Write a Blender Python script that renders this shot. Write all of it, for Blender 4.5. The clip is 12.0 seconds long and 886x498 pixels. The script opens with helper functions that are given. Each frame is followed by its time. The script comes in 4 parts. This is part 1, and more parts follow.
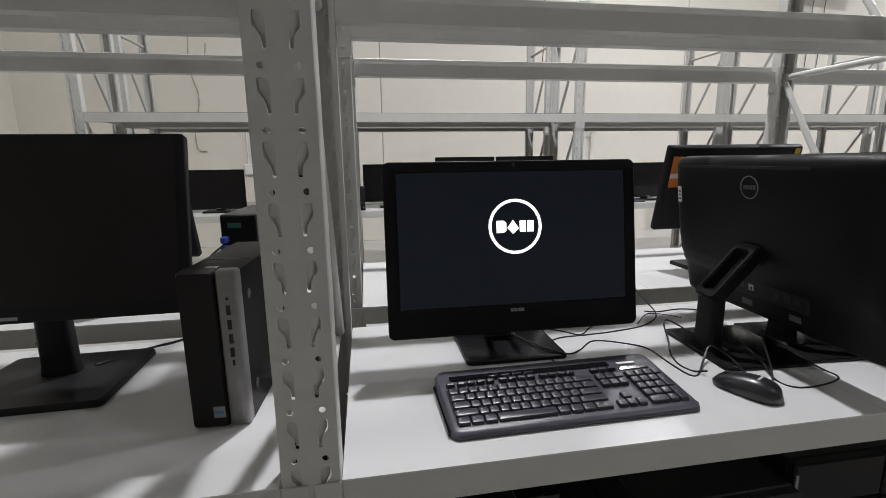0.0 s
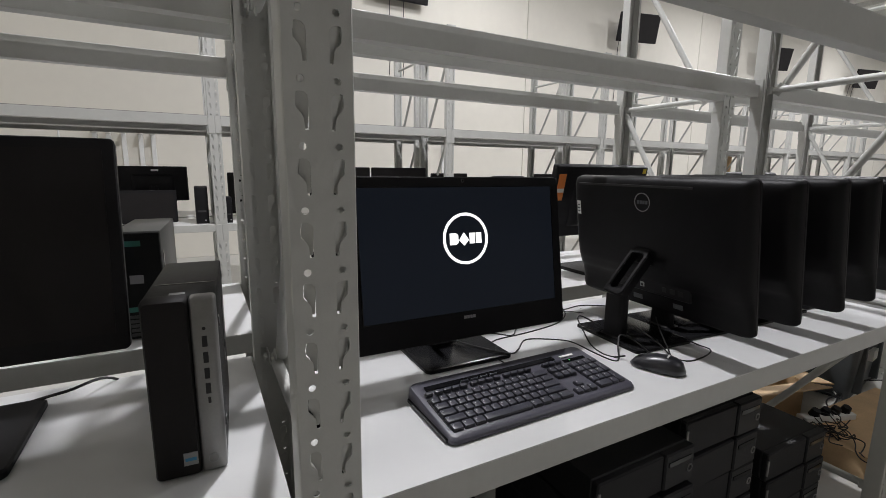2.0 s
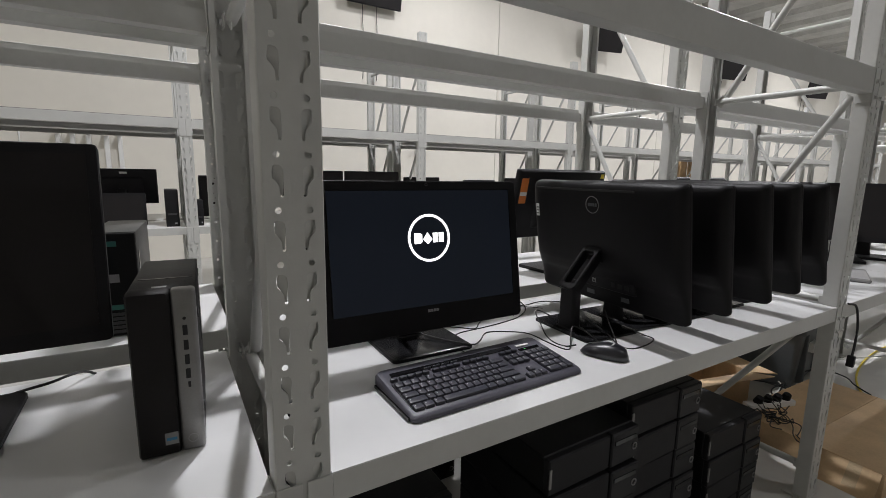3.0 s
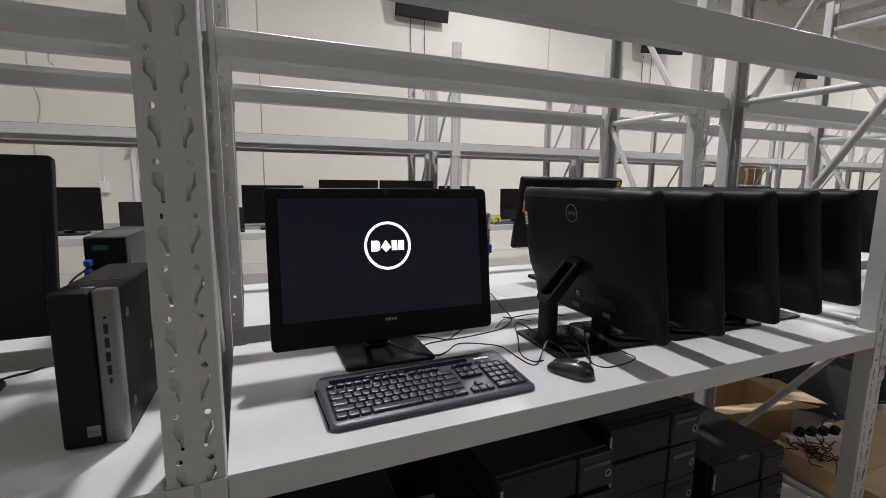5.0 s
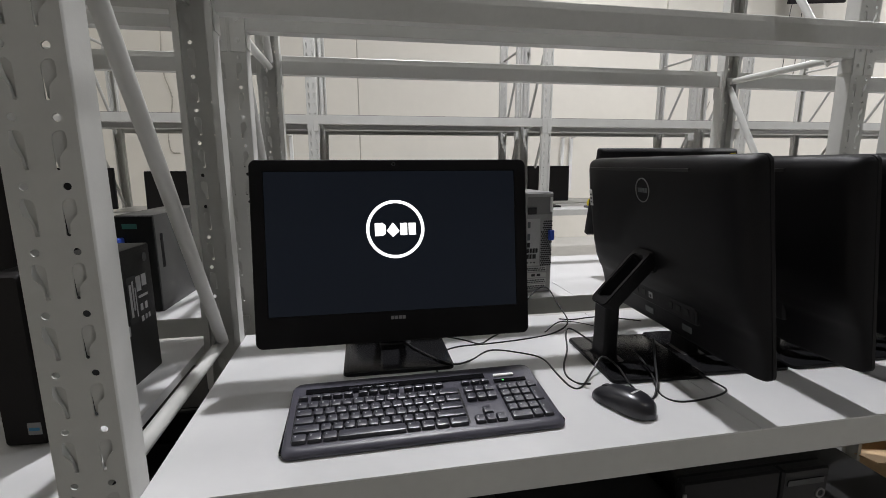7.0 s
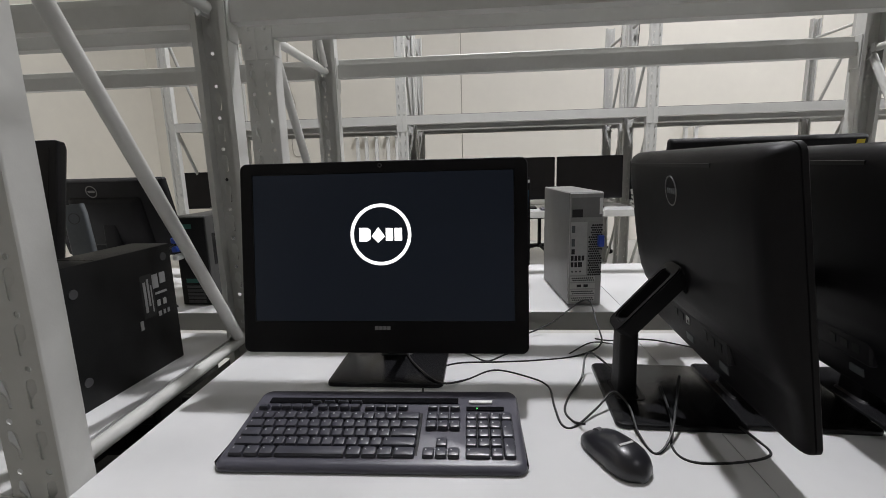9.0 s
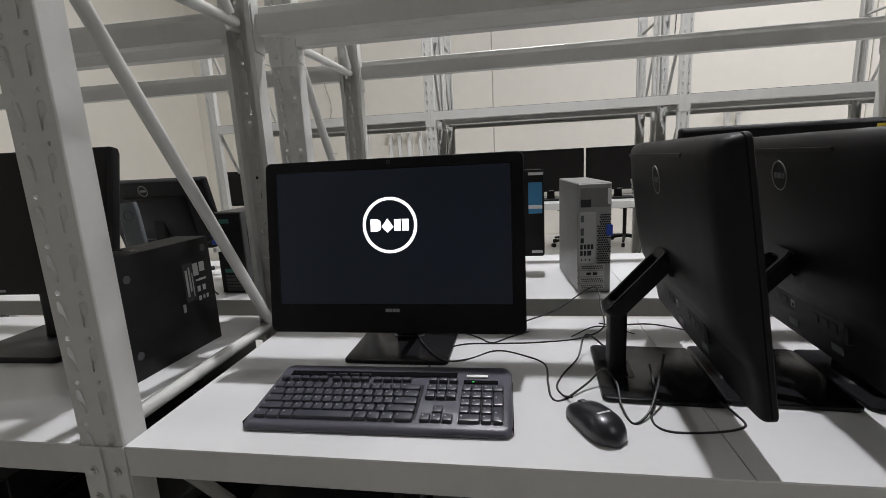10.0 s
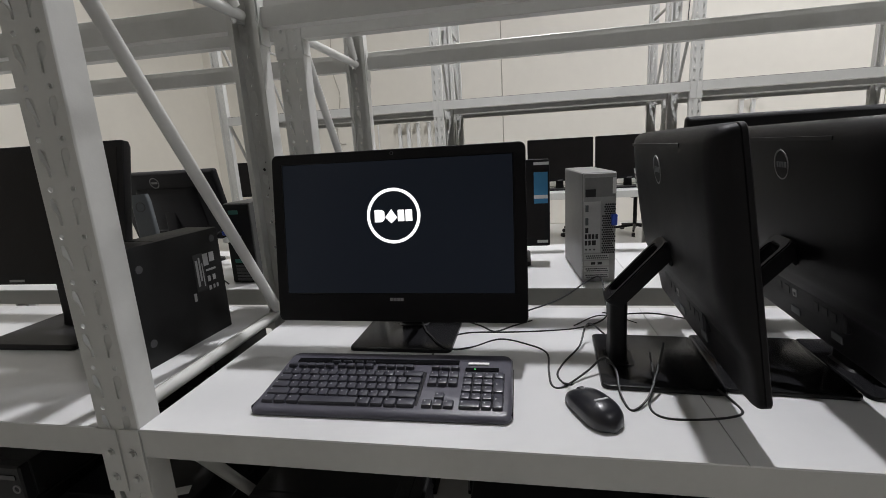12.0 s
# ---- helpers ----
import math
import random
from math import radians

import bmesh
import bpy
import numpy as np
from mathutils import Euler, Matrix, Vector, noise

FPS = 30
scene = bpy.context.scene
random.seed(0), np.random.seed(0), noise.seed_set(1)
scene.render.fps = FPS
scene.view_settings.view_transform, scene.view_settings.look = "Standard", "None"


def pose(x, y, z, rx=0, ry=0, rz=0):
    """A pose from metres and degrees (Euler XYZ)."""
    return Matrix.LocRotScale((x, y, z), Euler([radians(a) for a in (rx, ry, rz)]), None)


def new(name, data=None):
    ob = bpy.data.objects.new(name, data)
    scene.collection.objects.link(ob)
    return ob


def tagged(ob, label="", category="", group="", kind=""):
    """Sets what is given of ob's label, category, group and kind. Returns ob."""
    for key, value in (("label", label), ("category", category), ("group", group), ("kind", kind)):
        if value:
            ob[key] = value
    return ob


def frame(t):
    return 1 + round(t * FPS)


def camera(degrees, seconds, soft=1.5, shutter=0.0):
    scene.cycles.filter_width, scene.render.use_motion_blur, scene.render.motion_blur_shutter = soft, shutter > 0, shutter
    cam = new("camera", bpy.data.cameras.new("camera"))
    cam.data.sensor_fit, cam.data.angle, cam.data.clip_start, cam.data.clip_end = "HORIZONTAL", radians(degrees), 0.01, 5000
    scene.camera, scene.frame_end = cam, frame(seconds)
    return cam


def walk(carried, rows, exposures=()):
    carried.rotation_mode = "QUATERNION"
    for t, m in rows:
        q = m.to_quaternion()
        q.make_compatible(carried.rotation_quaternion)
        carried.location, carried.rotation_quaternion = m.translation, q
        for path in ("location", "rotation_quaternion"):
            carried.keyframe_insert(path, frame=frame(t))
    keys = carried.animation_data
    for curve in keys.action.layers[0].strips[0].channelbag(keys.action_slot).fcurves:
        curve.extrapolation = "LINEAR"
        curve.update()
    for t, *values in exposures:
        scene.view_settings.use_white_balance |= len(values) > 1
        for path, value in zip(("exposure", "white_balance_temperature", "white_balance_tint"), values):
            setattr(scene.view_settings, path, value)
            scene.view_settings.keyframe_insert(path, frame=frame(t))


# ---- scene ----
cam = camera(88.3, 12.0, soft=0.35)
METRES, EYE, TILT, LEAN, TURN = 1.467, 1.25, 0.0, 0.0, -9.5
ROWS = [
    (0.0, 0.0, 0.0, 0.0, -0.15, -11.04, 0.77),
    (0.5, -0.0362, 0.0441, -0.0041, -5.21, -10.89, 0.38),
    (1.0, -0.0843, 0.0431, 0.0033, -10.27, -10.58, -0.1),
    (1.5, -0.1385, 0.0275, 0.0077, -14.75, -10.16, -0.5),
    (2.0, -0.1561, 0.0053, 0.0091, -18.42, -9.89, -0.64),
    (2.5, -0.1566, -0.0291, 0.0115, -20.7, -9.68, -0.76),
    (3.0, -0.1585, -0.0574, 0.011, -21.51, -9.4, -0.91),
    (3.5, -0.1421, -0.0688, 0.0087, -21.11, -9.08, -0.87),
    (5.5, 0.0456, -0.0996, 0.0101, -12.05, -8.56, -0.68),
    (6.0, 0.0472, -0.0261, -0.0083, -10.57, -9.47, -0.81),
    (6.5, 0.0818, 0.0139, -0.0147, -6.53, -10.46, -0.37),
    (7.0, 0.1671, 0.0355, -0.0102, -0.94, -10.42, 0.23),
    (9.0, 0.3361, 0.1133, -0.0096, 13.62, -10.5, 1.57),
    (9.5, 0.3815, 0.0927, -0.0132, 16.53, -10.89, 2.4),
    (10.0, 0.3959, 0.0748, -0.0094, 18.11, -11.07, 2.93),
    (10.5, 0.4032, 0.065, -0.0078, 18.94, -11.47, 3.29),
    (11.0, 0.4044, 0.0613, -0.0067, 19.32, -11.83, 3.52),
    (11.5, 0.4079, 0.0635, -0.0069, 19.38, -12.07, 3.53),
    (12.0, 0.4089, 0.0696, -0.0079, 19.33, -12.27, 3.32),
]
walk(cam, [(t, pose(0, 0, EYE, TILT, LEAN, TURN) @ pose(METRES * x, METRES * y, METRES * z, 90 + pitch, roll, yaw)) for t, x, y, z, yaw, pitch, roll in ROWS])

# ---- light ----
scene.view_settings.exposure = 0.0
world = bpy.data.worlds.new("world")
scene.world = world
world.use_nodes = True
world.node_tree.nodes["Background"].inputs[0].default_value = (0.02, 0.02, 0.022, 1)

# ---- materials ----


def mat(name, color, rough=0.5, metal=0.0, vary=0.12, scale=8.0, bump=0.0, bump_scale=120.0, rough_vary=0.0, coat=0.0, emit=0.0, island=0.0, dirt=None, dirt_amount=0.0, spec=0.5):
    """A procedural surface: base colour varied at two scales, stains, fine relief and uneven gloss."""
    m = bpy.data.materials.new(name)
    m.use_nodes = True
    nt = m.node_tree
    b = nt.nodes["Principled BSDF"]
    L = nt.links.new
    co = nt.nodes.new("ShaderNodeTexCoord")
    n1 = nt.nodes.new("ShaderNodeTexNoise")
    n1.inputs["Scale"].default_value, n1.inputs["Detail"].default_value = scale, 6
    n2 = nt.nodes.new("ShaderNodeTexNoise")
    n2.inputs["Scale"].default_value, n2.inputs["Detail"].default_value = scale * 11, 3
    L(co.outputs["Object"], n1.inputs["Vector"])
    L(co.outputs["Object"], n2.inputs["Vector"])
    add = nt.nodes.new("ShaderNodeMath")
    add.operation = "MULTIPLY_ADD"
    L(n2.outputs["Fac"], add.inputs[0])
    add.inputs[1].default_value = 0.45
    L(n1.outputs["Fac"], add.inputs[2])
    ramp = nt.nodes.new("ShaderNodeValToRGB")
    ramp.color_ramp.elements[0].position, ramp.color_ramp.elements[1].position = 0.42, 1.05
    lo = [max(0.0, c * (1 - vary)) for c in color]
    hi = [min(1.0, c * (1 + vary)) for c in color]
    ramp.color_ramp.elements[0].color, ramp.color_ramp.elements[1].color = (*lo, 1), (*hi, 1)
    L(add.outputs[0], ramp.inputs["Fac"])
    col = ramp.outputs["Color"]
    if dirt:
        n3 = nt.nodes.new("ShaderNodeTexNoise")
        n3.inputs["Scale"].default_value, n3.inputs["Detail"].default_value, n3.inputs["Roughness"].default_value = scale * 0.6, 9, 0.7
        L(co.outputs["Object"], n3.inputs["Vector"])
        r3 = nt.nodes.new("ShaderNodeMapRange")
        r3.inputs["From Min"].default_value, r3.inputs["From Max"].default_value, r3.inputs["To Max"].default_value = 0.52, 0.75, dirt_amount
        L(n3.outputs["Fac"], r3.inputs["Value"])
        mix = nt.nodes.new("ShaderNodeMix")
        mix.data_type = "RGBA"
        L(r3.outputs["Result"], mix.inputs["Factor"])
        L(col, mix.inputs[6])
        mix.inputs[7].default_value = (*dirt, 1)
        col = mix.outputs[2]
    if island:
        info = nt.nodes.new("ShaderNodeObjectInfo")
        hsv = nt.nodes.new("ShaderNodeHueSaturation")
        r4 = nt.nodes.new("ShaderNodeMapRange")
        r4.inputs["To Min"].default_value, r4.inputs["To Max"].default_value = 1 - island, 1 + island
        L(info.outputs["Random"], r4.inputs["Value"])
        L(r4.outputs["Result"], hsv.inputs["Value"])
        L(col, hsv.inputs["Color"])
        col = hsv.outputs["Color"]
    L(col, b.inputs["Base Color"])
    b.inputs["Roughness"].default_value, b.inputs["Metallic"].default_value = rough, metal
    b.inputs["Coat Weight"].default_value = coat
    b.inputs["Specular IOR Level"].default_value = spec
    if rough_vary:
        r5 = nt.nodes.new("ShaderNodeMapRange")
        r5.inputs["To Min"].default_value, r5.inputs["To Max"].default_value = max(0.02, rough - rough_vary), min(1, rough + rough_vary)
        L(add.outputs[0], r5.inputs["Value"])
        L(r5.outputs["Result"], b.inputs["Roughness"])
    if bump:
        n6 = nt.nodes.new("ShaderNodeTexNoise")
        n6.inputs["Scale"].default_value, n6.inputs["Detail"].default_value = bump_scale, 4
        L(co.outputs["Object"], n6.inputs["Vector"])
        bp = nt.nodes.new("ShaderNodeBump")
        bp.inputs["Strength"].default_value, bp.inputs["Distance"].default_value = bump, 0.002
        L(n6.outputs["Fac"], bp.inputs["Height"])
        L(bp.outputs["Normal"], b.inputs["Normal"])
    if emit:
        b.inputs["Emission Color"].default_value, b.inputs["Emission Strength"].default_value = (*color, 1), emit
    return m


M_STEEL = mat("rack_powder_coat", (0.535, 0.535, 0.508), 0.36, 0.0, 0.06, 5, 0.08, 260, 0.08, dirt=(0.3, 0.29, 0.26), dirt_amount=0.18)
M_ZINC = mat("zinc_bolt", (0.55, 0.55, 0.53), 0.35, 0.9, 0.15, 60)
M_DECK = mat("white_laminate_deck", (0.66, 0.66, 0.655), 0.28, 0.0, 0.03, 3, 0.02, 300, 0.02, dirt=(0.55, 0.54, 0.5), dirt_amount=0.12)
M_WALL = mat("cream_painted_concrete", (0.74, 0.71, 0.635), 0.8, 0.0, 0.04, 0.7, 0.15, 60, dirt=(0.62, 0.59, 0.52), dirt_amount=0.15)
M_SEAL = mat("joint_sealant", (0.45, 0.42, 0.36), 0.8, 0.0, 0.1, 5)
M_FLOOR = mat("polished_concrete", (0.52, 0.51, 0.48), 0.30, 0.0, 0.15, 1.2, 0.1, 40, 0.12, dirt=(0.22, 0.21, 0.19), dirt_amount=0.4)
M_ROOF = mat("dark_steel_roof", (0.48, 0.48, 0.46), 0.6, 0.0, 0.2, 3)
M_BLACK = mat("black_plastic", (0.013, 0.0125, 0.0138), 0.45, 0.0, 0.25, 20, 0.2, 900, 0.06, spec=0.2)
M_SATIN = mat("satin_black_plastic", (0.0080, 0.0076, 0.0084), 0.45, 0.0, 0.2, 20, 0.12, 900, 0.05, spec=0.17)
M_GLOSS = mat("gloss_black_plastic", (0.007, 0.007, 0.008), 0.10, 0.0, 0.2, 30, 0.0, 100, 0.03, spec=0.35)
M_SCREEN = mat("switched_off_screen", (0.021, 0.0192, 0.0192), 0.5, 0.0, 0.1, 10, spec=0.15)
M_GREY = mat("dark_grey_plastic", (0.05, 0.05, 0.052), 0.4, 0.0, 0.2, 20, 0.15, 800)
M_SILVER = mat("silver_plastic", (0.26, 0.255, 0.25), 0.38, 0.5, 0.1, 30, 0.05, 900)
M_STEELSHEET = mat("galvanised_sheet", (0.36, 0.36, 0.35), 0.45, 0.35, 0.18, 12, 0.05, 200)
M_DARKMETAL = mat("black_painted_steel", (0.009, 0.009, 0.009), 0.45, 0.0, 0.25, 15, 0.2, 700, spec=0.2)
M_CARD = mat("brown_cardboard", (0.60, 0.42, 0.24), 0.55, 0.0, 0.15, 9, 0.15, 90)
M_WHITE = mat("white_plastic", (0.75, 0.75, 0.73), 0.5, 0.0, 0.05, 20)
M_LABEL = mat("white_paper_label", (0.78, 0.78, 0.76), 0.6, 0.0, 0.04, 40)
M_ORANGE = mat("orange_paper_label", (0.75, 0.22, 0.04), 0.6, 0.0, 0.05, 40)
M_YELLOW = mat("yellow_paper_dot", (0.75, 0.6, 0.05), 0.6, 0.0, 0.05, 40)
M_BLUE = mat("blue_paper_label", (0.06, 0.26, 0.48), 0.55, 0.0, 0.05, 40)
M_TEAL = mat("teal_sticker", (0.03, 0.16, 0.13), 0.5, 0.0, 0.1, 40)
M_BLUEPLUG = mat("blue_plug", (0.03, 0.08, 0.45), 0.45, 0.0, 0.1, 40)
M_PRINT = mat("grey_print", (0.30, 0.30, 0.30), 0.6, 0.0, 0.05, 40)
M_DARKPRINT = mat("dark_print", (0.014, 0.014, 0.014), 0.6, 0.0, 0.05, 40)
M_WOOD = mat("raw_pine", (0.50, 0.33, 0.17), 0.7, 0.0, 0.2, 15)
M_CABLE = mat("black_cable", (0.012, 0.012, 0.012), 0.45, 0.0, 0.1, 40)
M_WCABLE = mat("white_cable", (0.6, 0.6, 0.57), 0.5, 0.0, 0.1, 40)
M_YCABLE = mat("yellow_cable", (0.7, 0.55, 0.05), 0.5, 0.0, 0.1, 40)
M_KEY = mat("black_keycap", (0.046, 0.046, 0.058), 0.30, 0.0, 0.15, 60, 0.1, 900)
M_KEYBODY = mat("charcoal_keyboard_case", (0.074, 0.072, 0.090), 0.34, 0.0, 0.12, 20, 0.12, 900)
M_LEGEND = mat("key_legend", (0.5, 0.5, 0.5), 0.6, 0.0, 0.05, 40)
M_MOUSE = mat("mouse_black_plastic", (0.018, 0.018, 0.022), 0.32, 0.0, 0.15, 60, 0.05, 900, coat=0.3)
M_TOWER = mat("grey_painted_case", (0.055, 0.055, 0.053), 0.4, 0.2, 0.15, 12, 0.1, 400)
M_GREYBOARD = mat("dark_grey_board", (0.10, 0.095, 0.09), 0.7, 0.0, 0.2, 8)
M_IOPLATE = mat("bright_zinc_plate", (0.52, 0.52, 0.51), 0.4, 0.4, 0.1, 30)
M_BASE = mat("piano_black_base", (0.012, 0.012, 0.013), 0.2, 0.0, 0.2, 30, spec=0.25)
M_GLOSSTAPE = mat("packing_tape", (0.55, 0.42, 0.27), 0.08, 0.0, 0.1, 30, 0.5, 120, spec=0.6)
M_BIN = mat("grey_bin_plastic", (0.10, 0.11, 0.115), 0.5, 0.0, 0.15, 10)
M_GREEN = mat("green_led", (0.05, 0.6, 0.1), 0.4, emit=0.5)
M_LOGO = mat("lit_white_pixels", (1.0, 1.0, 1.0), 0.4, vary=0.0, emit=1.2)
M_BACKLIT = mat("backlit_black_pixels", (0.008, 0.0105, 0.0165), 0.3, vary=0.1, scale=4, emit=0.45, spec=0.25)
M_LAMP = mat("lamp_diffuser", (1.0, 0.97, 0.92), 0.5, vary=0.0, emit=14.0)

# ---- building blocks ----


def box(bm, x0, x1, y0, y1, z0, z1, bevel=0.0, seg=1, m=None):
    t = Matrix.Translation(((x0 + x1) / 2, (y0 + y1) / 2, (z0 + z1) / 2)) @ Matrix.Diagonal((x1 - x0, y1 - y0, z1 - z0, 1))
    if m is not None:
        t = m @ t
    r = bmesh.ops.create_cube(bm, size=1, matrix=t)
    if bevel:
        e = list({e for v in r["verts"] for e in v.link_edges})
        bmesh.ops.bevel(bm, geom=e, offset=bevel, segments=seg, affect="EDGES", profile=0.5)
    return bm


def boxes(*args):
    bm = bmesh.new()
    for a in args:
        box(bm, *a)
    return bm


def tube(bm, a, b, r, n=12, r2=None):
    a, b = Vector(a), Vector(b)
    d = b - a
    m = Matrix.Translation((a + b) / 2) @ d.to_track_quat("Z", "Y").to_matrix().to_4x4()
    bmesh.ops.create_cone(bm, cap_ends=True, segments=n, radius1=r, radius2=r if r2 is None else r2, depth=d.length, matrix=m)
    return bm


def prism(bm, outline, depth, m=None):
    """A slab from an outline in x and z, from y = 0 to depth."""
    m = m or Matrix()
    f = [bm.verts.new(m @ Vector((x, 0, z))) for x, z in outline]
    g = [bm.verts.new(m @ Vector((x, depth, z))) for x, z in outline]
    n = len(outline)
    bm.faces.new(f)
    bm.faces.new(g[::-1])
    for i in range(n):
        bm.faces.new((f[(i + 1) % n], f[i], g[i], g[(i + 1) % n]))
    bmesh.ops.recalc_face_normals(bm, faces=bm.faces[:])
    return bm


def rounded(w, h, r, n=5, cx=0.0, cz=0.0):
    """The outline of a rounded rectangle."""
    out = []
    for sx, sz, a0 in ((1, 1, 0), (-1, 1, 90), (-1, -1, 180), (1, -1, 270)):
        for i in range(n + 1):
            a = radians(a0 + 90 * i / n)
            out.append((cx + sx * (w / 2 - r) + r * math.cos(a), cz + sz * (h / 2 - r) + r * math.sin(a)))
    return out


def loft(bm, rings, cap=True):
    """Skin between rings of equally many points."""
    rows = [[bm.verts.new(p) for p in ring] for ring in rings]
    n = len(rows[0])
    for a, b in zip(rows, rows[1:]):
        for i in range(n):
            bm.faces.new((a[i], a[(i + 1) % n], b[(i + 1) % n], b[i]))
    if cap:
        bm.faces.new(rows[0][::-1])
        bm.faces.new(rows[-1])
    bmesh.ops.recalc_face_normals(bm, faces=bm.faces[:])
    return bm


def ring_plate(bm, r0, r1, th, m=None, n=40):
    """A flat ring in x and z, th deep along y."""
    m = m or Matrix()
    rows = []
    for r, y in ((r0, 0), (r1, 0), (r1, th), (r0, th)):
        rows.append([bm.verts.new(m @ Vector((r * math.cos(2 * math.pi * i / n), y, r * math.sin(2 * math.pi * i / n)))) for i in range(n)])
    for a, b in zip(rows, rows[1:] + rows[:1]):
        for i in range(n):
            bm.faces.new((a[i], a[(i + 1) % n], b[(i + 1) % n], b[i]))
    bmesh.ops.recalc_face_normals(bm, faces=bm.faces[:])
    return bm


def curve_points(pts, steps=8):
    """Catmull-Rom through the points."""
    p = [Vector(q) for q in pts]
    p = [2 * p[0] - p[1]] + p + [2 * p[-1] - p[-2]]
    out = []
    for i in range(1, len(p) - 2):
        for k in range(steps):
            t = k / steps
            a, b, c, d = p[i - 1:i + 3]
            out.append(0.5 * (2 * b + (c - a) * t + (2 * a - 5 * b + 4 * c - d) * t * t + (3 * b - a - 3 * c + d) * t ** 3))
    return out + [p[-2]]


def sweep(bm, pts, r, n=6, steps=8):
    path = curve_points(pts, steps)
    rings = []
    for i, q in enumerate(path):
        d = (path[min(i + 1, len(path) - 1)] - path[max(i - 1, 0)]).normalized()
        side = d.cross(Vector((0, 0, 1)))
        side = side.normalized() if side.length > 1e-3 else Vector((1, 0, 0))
        up = side.cross(d).normalized()
        rings.append([q + r * (math.cos(2 * math.pi * k / n) * side + math.sin(2 * math.pi * k / n) * up) for k in range(n)])
    return loft(bm, rings)


def finish(bm, name, material, smooth=True):
    me = bpy.data.meshes.new(name)
    bm.to_mesh(me)
    bm.free()
    for x in (material if isinstance(material, (list, tuple)) else [material]):
        me.materials.append(x)
    if smooth:
        for f in me.polygons:
            f.use_smooth = True
        me.set_sharp_from_angle(angle=radians(35))
    return me


def part(name, bm, material, parent, label="", smooth=True):
    me = bm if isinstance(bm, bpy.types.Mesh) else finish(bm, name, material, smooth)
    ob = new(name, me)
    ob.parent = parent
    return tagged(ob, label)


def thing(name, label, category, m, group="", kind=""):
    ob = new(name)
    ob.empty_display_size = 0.05
    ob.matrix_basis = m
    return tagged(ob, label, category, group, kind)


def solid(name, bm, material, label, category, m=None, group="", kind="", smooth=True):
    ob = new(name, finish(bm, name, material, smooth))
    if m is not None:
        ob.matrix_basis = m
    return tagged(ob, label, category, group, kind)


# ---- the hall ----
WALL_Y, ROOF_Z = 7.3, 5.5
X0, X1, Y0 = -4.62, 31.0, -15.0
solid("floor", boxes((X0 - 0.3, X1 + 0.3, Y0 - 0.3, WALL_Y + 0.3, -0.2, 0.0)), M_FLOOR, "worn smooth grey concrete warehouse floor", "floor", kind="structure", smooth=False)
wall = solid("wall_north", boxes((X0 - 0.3, X1 + 0.3, WALL_Y + 0.02, WALL_Y + 0.25, 0, ROOF_Z + 0.3)), M_SEAL, "cream painted precast concrete panel wall", "wall", kind="structure", smooth=False)
panel = finish(box(bmesh.new(), 0.007, 5.053, 0, 0.02, 0, ROOF_Z + 0.2, 0.004), "wall_panel", M_WALL, False)
for i in range(1, 8):
    p = part("wall_panel", panel, None, wall)
    p.location = (0.30 + 5.06 * (i - 2), WALL_Y, 0)
solid("wall_south", boxes((X0 - 0.3, X1 + 0.3, Y0 - 0.25, Y0, 0, ROOF_Z + 0.3)), M_WALL, "cream painted concrete wall", "wall", kind="structure", smooth=False)
solid("wall_west", boxes((X0 - 0.25, X0, Y0, WALL_Y - 0.003, 0, ROOF_Z + 0.3)), M_WALL, "cream painted concrete wall", "wall", kind="structure", smooth=False)
solid("wall_east", boxes((X1, X1 + 0.25, Y0, WALL_Y - 0.003, 0, ROOF_Z + 0.3)), M_WALL, "cream painted concrete wall", "wall", kind="structure", smooth=False)
prof = []
x = X0 - 0.3
while x < X1 + 0.3:
    prof += [(x, 0.0), (x + 0.62, 0.0), (x + 0.72, 0.16), (x + 1.02, 0.16)]
    x += 1.12
section = prof + [(px, pz + 0.02) for px, pz in reversed(prof)]
bm = loft(bmesh.new(), [[(px, y, ROOF_Z + pz) for px, pz in section] for y in (Y0 - 0.25, WALL_Y + 0.25)])
solid("ceiling", bm, M_ROOF, "dark corrugated steel roof deck", "ceiling", kind="structure", smooth=False)

# ---- high-bay lamps over the aisle, and added fill lamps ----


def high_bay(x, y, z, power):
    t = thing("high_bay_or_fill_lamp", "white round high-bay or fill lamp, unseen, hung from the warehouse roof", "ceiling lamp", pose(x, y, z), "high-bay lamps")
    bm = bmesh.new()
    tube(bm, (0, 0, 0.02), (0, 0, 0.16), 0.24, 24, 0.08)
    part("reflector", bm, M_GREY, t)
    part("rod", tube(bmesh.new(), (0, 0, 0.16), (0, 0, ROOF_Z - z + 0.15), 0.012, 8), M_ZINC, t)
    part("ceiling_plate", boxes((-0.3, 0.3, -0.05, 0.05, ROOF_Z - z - 0.004, ROOF_Z - z + 0.004)), M_ZINC, t)
    part("diffuser", tube(bmesh.new(), (0, 0, 0.0), (0, 0, 0.015), 0.2, 24), M_LAMP, t)
    d = bpy.data.lights.new("high_bay_or_fill_light", "AREA")
    d.shape, d.size, d.energy, d.color = "DISK", 0.13, power, (0.985, 0.98, 1.03)
    o = new("high_bay_or_fill_light", d)
    o.parent = t
    o.location = (0, 0, -0.01)


